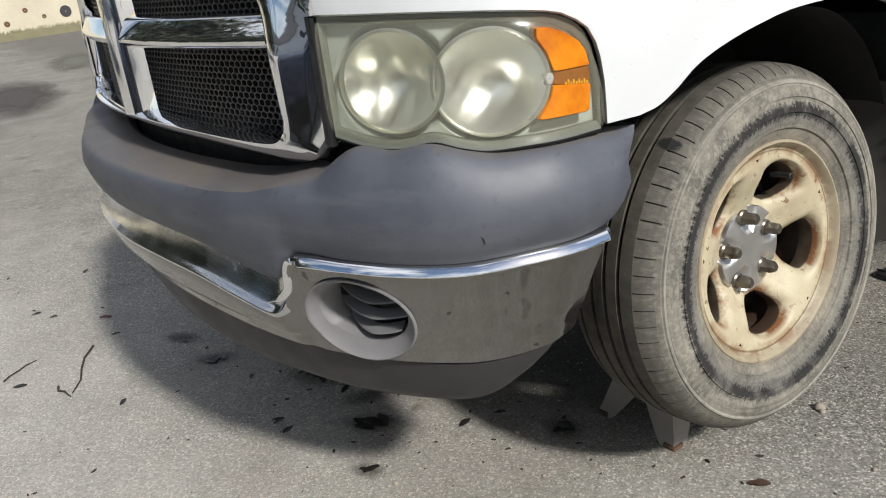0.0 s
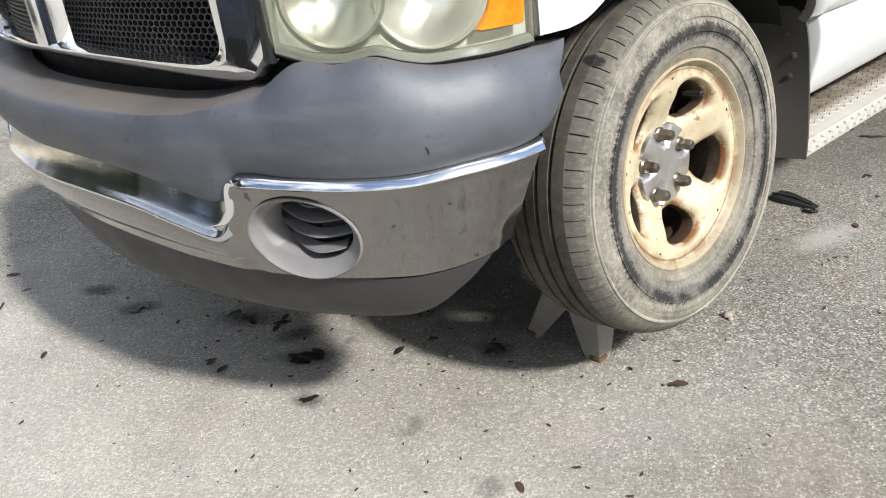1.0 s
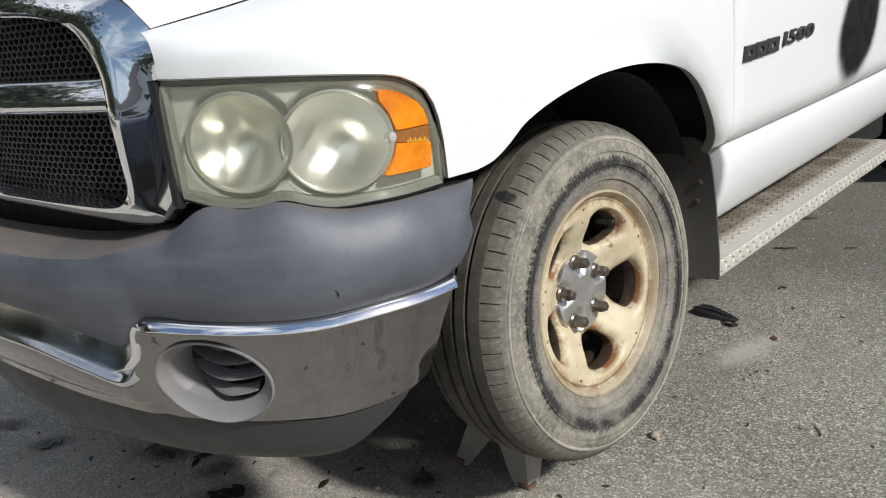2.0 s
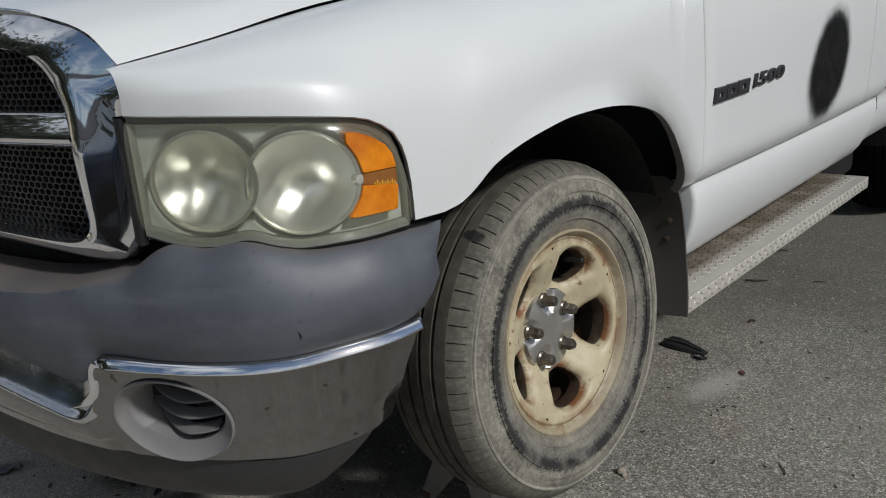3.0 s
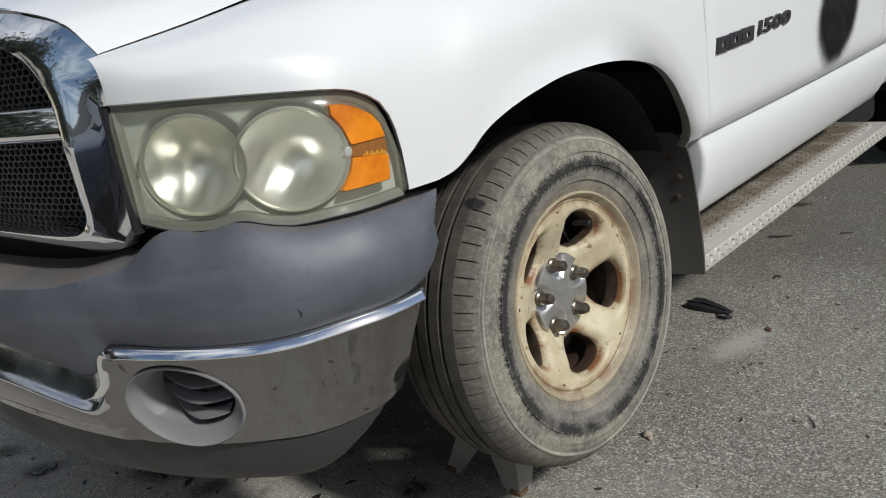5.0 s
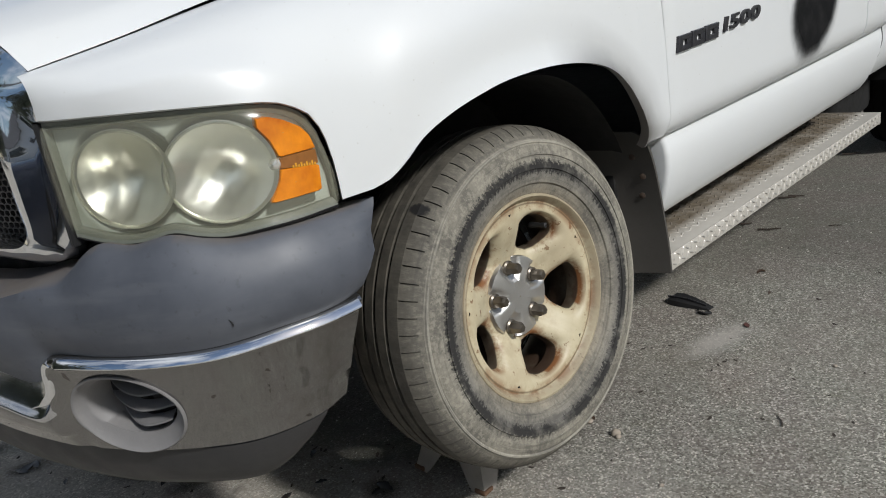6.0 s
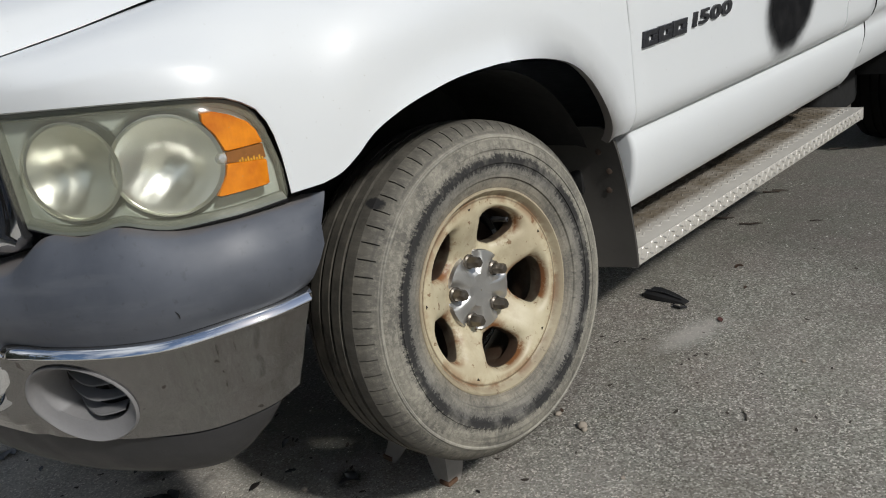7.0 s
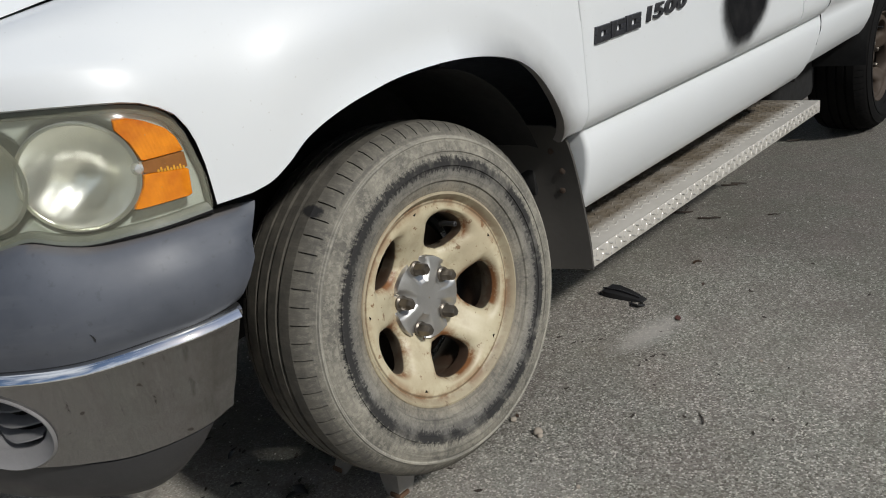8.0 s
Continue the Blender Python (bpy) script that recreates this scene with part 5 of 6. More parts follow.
part("wheel_housing", liner_geo(), UNDER, truck, "black dirty wheel housing")
part("wheel_housing", mirrored(liner_geo()), UNDER, truck)
part("frame_rail", join(box(0.40, 0.48, -0.55, 4.3, 0.42, 0.55, 0.01), box(-0.48, -0.40, -0.55, 4.3, 0.42, 0.55, 0.01), box(-0.45, 0.45, -0.10, 0.15, 0.36, 0.48, 0.02)), UNDER, truck)
part("control_arm", join(tube([(0.45, -0.12, 0.42), (0.62, -0.03, 0.37), (0.77, 0.0, 0.36)], 0.03), tube([(0.45, 0.16, 0.42), (0.62, 0.06, 0.37), (0.77, 0.0, 0.36)], 0.03),
                         tube([(0.72, -0.01, 0.34), (0.76, -0.01, 0.52), (0.74, -0.01, 0.70)], 0.045)), UNDER, truck)
part("underbody", join(box(-0.88, 0.88, 0.42, 2.2, 0.58, 0.66, 0.02), box(-0.85, 0.85, 2.3, 4.4, 0.62, 0.72, 0.02)), UNDER, truck)


# ---- mud flap ----
def build_flap(parent):
    edge = [(0.382, 0.980), (0.45, 0.982), (0.55, 0.981), (0.64, 0.981), (0.69, 0.980), (0.72, 0.977), (0.74, 0.972), (0.755, 0.962), (0.764, 0.945)]
    def surface(f, z):
        bow = 0.012 * math.sin((0.764 - z) / 0.38 * math.pi)
        return 0.400 + bow * f + (0.020 + 0.16 * (0.764 - z)) * f ** 1.5 + 0.004 * math.sin(7 * f + z * 5)
    rows = []
    for k in range(33):
        z = 0.384 + 0.380 * (k / 32) ** 0.9
        x1 = soft_table(z, edge)
        rows.append([Vector((0.70 + (x1 - 0.70) * f, surface(f, z), z + (0.010 * (1 - f) if k == 0 else 0))) for f in np.linspace(0, 1, 14)])
    front = sheet(rows)
    back = sheet([[p + Vector((0, 0.007, 0)) for p in r] for r in rows])
    rim = [r[-1] for r in rows]
    side = sheet([rim, [p + Vector((0, 0.007, 0)) for p in rim]])
    low = sheet([rows[0], [p + Vector((0, 0.007, 0)) for p in rows[0]]])
    high = sheet([rows[-1], [p + Vector((0, 0.007, 0)) for p in rows[-1]]])
    flap = part("mud_flap", join(front, back, side, low, high), FLAP, parent, "weathered black rubber mud flap")
    for x, z in ((0.930, 0.70), (0.948, 0.649), (0.938, 0.598)):
        y = surface((x - 0.70) / (soft_table(z, edge) - 0.70), z)
        part("bolt", moved(lathe([(-0.003, 0.0085), (0.002, 0.0075), (0.0035, 0.003), (0.0035, 0.0005)], 12), Matrix.Translation((x, y, z)) @ Matrix.Rotation(radians(-72), 4, "Z")), RUST_DARK, flap)


build_flap(truck)


# ---- cab side ----
def gap_y(z):
    return soft_table(z, [(0.5, 2.04), (0.60, 2.10), (0.70, 2.165), (0.78, 2.21), (0.9, 2.245), (1.1, 2.26), (1.3, 2.262)])


def panel(y0, y1, z0, z1, ny, nz, y_of=None):
    """Body side panel with hems turned in along its edges."""
    rows = []
    for k in range(nz + 1):
        z = z0 + (z1 - z0) * k / nz
        a, b = (y0, y1) if y_of is None else y_of(z)
        row = [Vector((side_x(0.7, z) - 0.02, a + 0.0008, z)), Vector((side_x(0.7, z) - 0.003, a, z))]
        for j in range(ny + 1):
            y = a + 0.003 + (b - a - 0.006) * j / ny
            row.append(Vector((side_x(0.7, z) + 0.008 * math.sin(math.pi * min(1, max(0, (y - 0.4) / 1.9))), y, z)))
        row += [Vector((side_x(0.7, z) - 0.003, b, z)), Vector((side_x(0.7, z) - 0.02, b - 0.0008, z))]
        rows.append(row)
    lo = [p + Vector((-0.03, 0, 0.0)) for p in rows[0]]
    hi = [p + Vector((-0.03, 0, 0.004)) for p in rows[-1]]
    return sheet([lo] + rows + [hi])


DOOR_REAR = 1.875


def build_cab():
    def span(z):
        return 0.4655, DOOR_REAR + 0.09 * (z - 0.75) / 0.5
    geo = panel(0, 0, 0.745, 1.30, 24, 26, span)
    door = part("door", geo, PAINT, truck, "white cab door with a soot-blackened oval patch", sharp=60)
    part("door", mirrored(geo), PAINT, truck, sharp=60)

    def corner(z):
        return DOOR_REAR + 0.09 * (z - 0.75) / 0.5 + 0.004, gap_y(z) - 0.006
    g2 = panel(0, 0, 0.745, 1.30, 6, 26, corner)
    part("cab_corner", g2, PAINT, truck, sharp=60)
    part("cab_corner", mirrored(g2), PAINT, truck, sharp=60)
    rows = []
    prof = [(0.7435, 0.982), (0.743, 0.989), (0.737, 0.9885), (0.726, 0.9915), (0.712, 0.9965), (0.69, 1.000), (0.66, 0.999), (0.63, 0.993), (0.60, 0.982), (0.575, 0.968), (0.555, 0.95), (0.543, 0.925), (0.54, 0.89), (0.56, 0.86)]
    for z, x in prof:
        z = z if z > 0.66 else 0.66 - (0.66 - z) * 1.22
        end = gap_y(z) - 0.006
        rows.append([(x - 0.16, 0.478, z), (x - 0.012, 0.475, z), (x - 0.003, 0.478, z)] + [(x, 0.486 + (end - 0.486) * j / 20, z) for j in range(21)] + [(x - 0.02, end, z)])
    part("rocker_panel", sheet(rows), PAINT, truck, sharp=60)
    part("rocker_panel", mirrored(sheet(rows)), PAINT, truck, sharp=60)
    # painted flanges just behind the panel gaps
    for y0, y1, z0, z1 in ((0.452, 0.478, 0.75, 0.985), (0.47, 1.86, 0.739, 0.752)):
        part("body_flange", sheet([[(side_x(0.7, z) - (0.0022 if y1 < 1 else 0.0195), y, z) for y in np.linspace(y0, y1, 12)] for z in np.linspace(z0, z1, 40)]), PAINT, truck)
    return door


door = build_cab()
patch_rows = []
for f in (1.0, 0.9, 0.8, 0.7, 0.6, 0.5, 0.4, 0.3, 0.2, 0.1, 0.01):
    patch_rows.append([(0.0, 0.25 * f * math.cos(a), 0.23 * f * math.sin(a)) for a in np.linspace(0, 2 * math.pi, 48, endpoint=False)])
patch = part("soot_patch", sheet(patch_rows, close_u=True), SOOT, door, "sooty black oval patch")
PATCH_Y, PATCH_Z = 1.395, 0.938
for v in patch.data.vertices:
    v.co.y += 0.40 * v.co.z
    y, z = PATCH_Y + v.co.y, PATCH_Z + v.co.z
    v.co.x = side_x(0.7, z) + 0.008 * math.sin(math.pi * (y - 0.4) / 1.9) + 0.003 - 1.02
patch.location = (1.02, PATCH_Y, PATCH_Z)


def letter_plate(name, strokes, y0, w, z0, h, parent, slant=0.10):
    """One raised sign made of slanted bars, given in a unit square."""
    geos = []
    for u0, v0, u1, v1 in strokes:
        q = []
        for u, v in ((u0, v0), (u1, v0), (u1, v1), (u0, v1)):
            q.append((y0 + u * w + slant * v * h, z0 + v * h))
        loops = []
        for off, sh in ((-0.004, 0.0), (0.006, 0.0), (0.0075, 0.0015)):
            c = (sum(p[0] for p in q) / 4, sum(p[1] for p in q) / 4)
            loops.append([(side_x(0.7, z) + 0.008 * math.sin(math.pi * (y - 0.4) / 1.9) + off, y + math.copysign(sh, c[0] - y), z + math.copysign(sh, c[1] - z)) for y, z in q])
        v, f = sheet(loops, close_u=True)
        f.append((8, 9, 10, 11))
        geos.append((v, f))
    return part(name, join(*geos), BADGE, parent, smooth=False)


# badge: three plain block shapes, then the number
BASE_Z, BASE_H = 0.927, 0.036
block = [(0, 0, 0.34, 1), (0.34, 0.66, 1, 1), (0.34, 0.0, 1, 0.34), (0.66, 0.34, 1, 0.66)]
y = 0.505
for w in (0.062, 0.062, 0.068):
    letter_plate("badge_shape", block, y, w, BASE_Z + 0.022 * (y - 0.5), BASE_H, door, 0.25)
    y += w + 0.006


def build_number(body, y0, width, z0, height):
    """Raised slanted figures on the door."""
    curve = bpy.data.curves.new("badge_figure", "FONT")
    curve.body, curve.extrude, curve.offset, curve.shear = body, 0.05, 0.028, 0.18
    curve.resolution_u = 4
    tmp = bpy.data.objects.new("badge_figure", curve)
    scene.collection.objects.link(tmp)
    me = bpy.data.meshes.new_from_object(tmp.evaluated_get(bpy.context.evaluated_depsgraph_get()))
    bpy.data.objects.remove(tmp)
    us, vs = [v.co.x for v in me.vertices], [v.co.y for v in me.vertices]
    for v in me.vertices:
        yy = y0 + width * (v.co.x - min(us)) / (max(us) - min(us))
        zz = z0 + 0.03 * (yy - y0) + height * (v.co.y - min(vs)) / (max(vs) - min(vs))
        v.co = (side_x(0.7, zz) + 0.008 * math.sin(math.pi * (yy - 0.4) / 1.9) + (0.0065 if v.co.z > 0 else -0.003), yy, zz)
    me.materials.clear()
    me.materials.append(BADGE)
    ob = new("badge_figure", me)
    ob.parent = door
    return tagged(ob, "dark raised figure on the door")


y += 0.030
for figure, wide in (("1", 0.030), ("5", 0.058), ("0", 0.058), ("0", 0.058)):
    build_number(figure, y, wide, BASE_Z + 0.010 + 0.03 * (y - 0.74), 0.034)
    y += wide + 0.005



# ---- running board ----
def build_step(parent):
    z, x0, x1, y0, y1 = 0.402, 0.700, 0.968, 0.488, 2.262
    top = []
    plate = box(x0, x1, y0, y1, z - 0.006, z, 0.002)
    lip = box(x1 - 0.004, x1 + 0.002, y0, y1, z - 0.044, z + 0.0005, 0.0015)
    lip2 = box(x1 - 0.03, x1, y0, y1, z - 0.046, z - 0.041, 0.001)
    end = box(x0 + 0.06, x1, y1 - 0.005, y1, z - 0.05, z - 0.002, 0.001)
    b = part("running_board", plate, PLATE, parent, "dirty aluminium diamond plate running board", sharp=30)
    part("edge", join(lip), PLATE, b)
    part("lower_flange", lip2, PLATE, b)
    part("end_cap", end, PLATE, b)
    verts, faces = [], []

    def bar(c, along, up, ln=0.024, wd=0.0054, h=0.0022):
        side = along.cross(up)
        n = len(verts)
        for a, w, k in ((-1, 0, 0), (-0.6, 1, 0), (0.6, 1, 0), (1, 0, 0), (0.6, -1, 0), (-0.6, -1, 0), (-0.6, 0, 1), (0.6, 0, 1)):
            verts.append(c + along * (a * ln / 2) + side * (w * wd / 2) + up * (k * h))
        for q in ((0, 1, 6), (1, 2, 7, 6), (2, 3, 7), (3, 4, 7), (4, 5, 6, 7), (5, 0, 6)):
            faces.append(tuple(n + i for i in q))
    up = Vector((0, 0, 1))
    pitch = 0.0235
    for i in range(int((y1 - y0 - 0.02) / pitch)):
        for j in range(int((x1 - x0 - 0.01) / pitch)):
            c = Vector((x0 + 0.01 + j * pitch, y0 + 0.012 + i * pitch, z))
            al = Vector((1, 0.42, 0)).normalized() if (i + j) % 2 else Vector((-0.42, 1, 0)).normalized()
            bar(c, al, up)
    fast_part("tread_pattern", (list(verts), list(faces)), PLATE, b, "raised lozenge tread pattern")
    verts.clear()
    faces.clear()
    out = Vector((1, 0, 0))
    for i in range(int((y1 - y0 - 0.02) / pitch)):
        for j in range(2):
            c = Vector((x1 + 0.002, y0 + 0.012 + i * pitch, z - 0.011 - j * 0.021))
            al = Vector((0, 0.45, 1)).normalized() if (i + j) % 2 else Vector((0, 1, -0.45)).normalized()
            bar(c, al, out)
    fast_part("edge_pattern", (verts, faces), TREAD_METAL, b, "rubbed bright lozenges along the edge")
    for yy in (0.75, 1.4, 2.05):
        part("bracket", box(0.55, 0.80, yy - 0.02, yy + 0.02, 0.385, 0.397, 0.003), UNDER, b)
    for yy, xx in ((2.19, 0.90), (0.56, 0.90)):
        part("rivet", moved(lathe([(0.0, 0.006), (0.003, 0.005), (0.004, 0.001)], 10), Matrix.Translation((xx, yy, z)) @ Matrix.Rotation(radians(-90), 4, "Y")), STEEL, b)
    # the board sags a little towards its rear end
    b.matrix_basis = Matrix.Translation((0, y0, 0.425)) @ Matrix.Rotation(-0.0172, 4, "X") @ Matrix.Translation((0, -y0, -z))


build_step(truck)
part("frame_bracket", box(0.72, 0.86, 2.30, 2.33, 0.46, 0.53, 0.006), UNDER, truck)
part("fuel_tank", box(0.20, 0.76, 2.36, 2.9, 0.27, 0.66, 0.05, 3), UNDER, truck)
part("rear_axle", tube([(-0.8, 3.36, 0.36), (0.8, 3.36, 0.36)], 0.05, 12), UNDER, truck)


# ---- load bed and cab top ----
def build_bed():
    rows = []
    for k in range(30):
        z = 0.56 + (1.30 - 0.56) * k / 29
        row = []
        for j in range(61):
            f = j / 60
            a = gap_y(z) + 0.012
            y = a + (4.45 - a) * f
            x = side_x(0.7, z) if z > 0.745 else lerp_table(z, [(0.54, 0.93), (0.575, 0.966), (0.63, 0.991), (0.69, 0.998), (0.72, 0.993), (0.745, 0.985)])
            row.append(Vector((x, y, z)))
        rows.append(row)
    verts, faces = sheet(rows)
    keep = []
    for q in faces:
        c = sum((Vector(verts[i]) for i in q), Vector()) / 4
        if math.hypot(c.y - 3.36, (c.z - 0.42) * 0.95) > 0.53:
            keep.append(q)
    # snap the cut edge onto the arch
    used = {}
    for q in keep:
        for i in q:
            used[i] = used.get(i, 0) + 1
    for i in used:
        v = verts[i]
        d = math.hypot(v.y - 3.36, (v.z - 0.42) * 0.95)
        if d < 0.56:
            k = 0.53 / d
            verts[i] = Vector((v.x, 3.36 + (v.y - 3.36) * k, 0.42 + (v.z - 0.42) * k))
    return verts, keep


bed_geo = build_bed()
part("bed_side", bed_geo, PAINT, truck, sharp=60)
part("bed_side", mirrored(bed_geo), PAINT, truck, sharp=60)
part("bed_floor", join(box(-0.95, 0.95, 2.27, 2.31, 0.75, 1.29, 0.01), box(-0.95, 0.95, 4.40, 4.45, 0.70, 1.30, 0.01), box(-0.9, 0.9, 2.3, 4.42, 0.78, 0.82)), PAINT, truck)
part("bed_wheel_housing", moved(lathe([(0.62, 0.53), (0.99, 0.53)], 40, math.radians(0), math.radians(180)), Matrix.Translation((0, 3.36, 0.42))), UNDER, truck)


def build_cab_top():
    secs = []
    for y, zt, half in ((0.46, 1.30, 0.93), (1.10, 1.84, 0.70), (1.35, 1.90, 0.68), (1.95, 1.90, 0.68), (2.12, 1.84, 0.70), (2.22, 1.32, 0.93)):
        row = []
        for f in np.linspace(0, 1, 9):
            row.append((0.97 + (half - 0.97) * f ** 1.2, y, 1.295 + (zt - 1.295) * f))
        for f in np.linspace(0, 1, 13)[1:-1]:
            row.append((half * (1 - 2 * f), y, zt + 0.03 * math.sin(math.pi * f)))
        for f in np.linspace(1, 0, 9):
            row.append((-(0.97 + (half - 0.97) * f ** 1.2), y, 1.295 + (zt - 1.295) * f))
        secs.append(row)
    return sheet(secs)


part("cab_roof", build_cab_top(), PAINT, truck)
part("windshield", sheet([[(x * w, 0.46 + 0.64 * f - 0.006, 1.30 + 0.54 * f + 0.010) for x in np.linspace(-1, 1, 9)] for f, w in ((0.10, 0.80), (0.50, 0.74), (0.92, 0.62))]), GLASS_DARK, truck)
for sg in (1, -1):
    part("side_window", sheet([[(sg * (0.97 - 0.285 * f ** 1.2 + 0.008), y, 1.295 + 0.59 * f) for y in np.linspace(1.12 - 0.30 * (1 - f), 1.93, 9)] for f in (0.10, 0.35, 0.60, 0.86)]), GLASS_DARK, truck)
part("cowl", box(-0.95, 0.95, 0.44, 0.52, 1.20, 1.30, 0.02), BLACK, truck)


# ---- jack stand ----
def build_stand():
    st = thing("jack_stand", "grey painted steel jack stand with splayed rusty-footed legs", "jack stand", (0.648, 0.032, 0))
    cx, cy = 0.0, 0.0
    for sx, sy in ((1, -1), (-1, -1), (1, 1), (-1, 1)):
        foot = Vector((0.118 * sx, 0.122 * sy, 0.0))
        head = Vector((0.040 * sx, 0.042 * sy, 0.27))
        w0, w1 = 0.12, 0.075
        def L(p, w):
            return [p, p + Vector((-sx * w, 0, 0)), p + Vector((-sx * w, -sy * 0.004, 0)), p + Vector((-sx * 0.004, -sy * 0.004, 0)), p + Vector((-sx * 0.004, -sy * w, 0)), p + Vector((0, -sy * w, 0))]
        rows = [L(foot, w0 * 0.35), L(foot.lerp(head, 0.05), w0 * 0.42), L(foot.lerp(head, 0.5), w0 * 0.85), L(head, w1 * 1.5)]
        v, f = sheet(rows, close_u=True)
        f += [(0, 1, 2, 3, 4, 5)]
        leg = part("leg", (v, f), STAND, st, smooth=False)
        part("foot", moved(box(-0.017, 0.017, -0.017, 0.017, 0.0, 0.012, 0.003), Matrix.Translation(foot + Vector((-0.015 * sx, -0.015 * sy, 0)))), RUST, leg)
    part("column", moved(lathe([(0.22, 0.034), (0.30, 0.034), (0.30, 0.024), (0.395, 0.022), (0.395, 0.001)], 20), Matrix.Rotation(radians(-90), 4, "Y")), STAND, st)
    part("saddle", box(-0.05, 0.05, -0.025, 0.025, 0.39, 0.42, 0.006), STAND, st)


build_stand()


# ---- surroundings ----
WALL_CREAM = simple("cream_render", (0.62, 0.56, 0.43), 0.9, 0, 0.25, 1.2, 0.2, 20)
WALL_GREY = simple("grey_blue_siding", (0.36, 0.40, 0.46), 0.8, 0, 0.15, 1.5, 0.2, 12)
VERGE = simple("dry_verge_grass", (0.24, 0.22, 0.13), 0.9, 0, 0.4, 3, 0.3, 30)
ROOF_DARK = simple("dark_roofing", (0.05, 0.05, 0.055), 0.85, 0, 0.3, 3, 0.3, 12)
LEAF_GREEN = simple("dark_foliage", (0.030, 0.040, 0.022), 0.7, 0, 0.45, 4)
BARK = simple("grey_bark", (0.12, 0.095, 0.07), 0.9, 0, 0.4, 6, 0.5, 25)
LEAF_WET = simple("black_wet_leaf", (0.018, 0.015, 0.013), 0.45, 0, 0.4, 40, 0.3, 90)
LEAF_BROWN = simple("brown_dry_leaf", (0.075, 0.042, 0.025), 0.7, 0, 0.4, 40, 0.3, 90)
LEAF_RED = simple("russet_leaf", (0.12, 0.048, 0.038), 0.7, 0, 0.35, 40, 0.3, 90)
TWIG = simple("dark_twig", (0.055, 0.042, 0.032), 0.85, 0, 0.4, 40, 0.3, 90)
STONE = simple("pale_pebble", (0.36, 0.31, 0.25), 0.8, 0, 0.25, 40, 0.4, 120)


def build_wall():
    w = tagged(part("boundary_wall", box(-24.3, -24.0, -30, 40, 0, 2.6), WALL_CREAM, smooth=False), "cream rendered boundary wall across the lot", "wall", kind="structure")
    part("wall_vent", moved(lathe([(0.0, 0.16), (0.03, 0.15), (0.03, 0.02)], 20), Matrix.Translation((-24.0, 3.95, 0.50))), ROOF_DARK, w, "dark round vent")
    for y, z, r in ((2.9, 0.66, 0.07), (3.35, 0.44, 0.06), (2.35, 0.36, 0.08)):
        part("wall_stain", moved(lathe([(0.004, r), (0.006, r * 0.6), (0.006, 0.01)], 16), Matrix.Translation((-24.0, y, z))), RUST, w)
    verge = part("verge", join(box(-24.0, -22.3, -30, 40, -0.05, 0.10), box(-22.3, -22.05, -30, 40, -0.05, 0.16)), VERGE, smooth=False)
    tagged(verge, "dry grass verge behind a low kerb at the wall", "verge", kind="structure")
    rv = random.Random(5)
    blades = [], []
    for _ in range(2500):
        x, y, h = rv.uniform(-23.9, -22.4), rv.uniform(-3, 9), rv.uniform(0.05, 0.16)
        n = len(blades[0])
        blades[0].extend([(x, y - 0.012, 0.1), (x, y + 0.012, 0.1), (x + rv.uniform(-0.05, 0.05), y + rv.uniform(-0.05, 0.05), 0.1 + h)])
        blades[1].append((n, n + 1, n + 2))
    tagged(fast_part("grass", blades, VERGE, None), "sparse dry grass along the boundary wall", "grass", kind="stuff")


build_wall()


def build_building():
    b = thing("building", "grey-blue clapboard building with dark roof across the lot", "building", (-3, -26, 0))
    part("wall", box(-13, 11, -6, 0, 0, 3.2, 0.02), WALL_GREY, b)
    rows = [[(x, -6.4, 3.1), (x, -3, 4.6), (x, 0.4, 3.1), (x, 0.4, 3.0), (x, -3, 4.4), (x, -6.4, 3.0)] for x in (-13.4, 11.4)]
    v, f = sheet(rows, close_u=True)
    part("roof", (v, f + [(0, 1, 2, 3, 4, 5), (6, 7, 8, 9, 10, 11)]), ROOF_DARK, b, smooth=False)
    for x in (-11, -7.5, -4, 3.2, 7):
        win = part("window", box(x, x + 1.4, 0, 0.05, 1.2, 2.7, 0.01), GLASS_DARK, b)
        part("frame", join(box(x - 0.08, x, 0, 0.09, 1.12, 2.78), box(x + 1.4, x + 1.48, 0, 0.09, 1.12, 2.78), box(x, x + 1.4, 0, 0.09, 2.7, 2.78), box(x, x + 1.4, 0, 0.11, 1.10, 1.2)), PAINT, win)
    part("door", box(0.2, 1.3, 0, 0.06, 0, 2.1, 0.01), BADGE, b)


build_building()


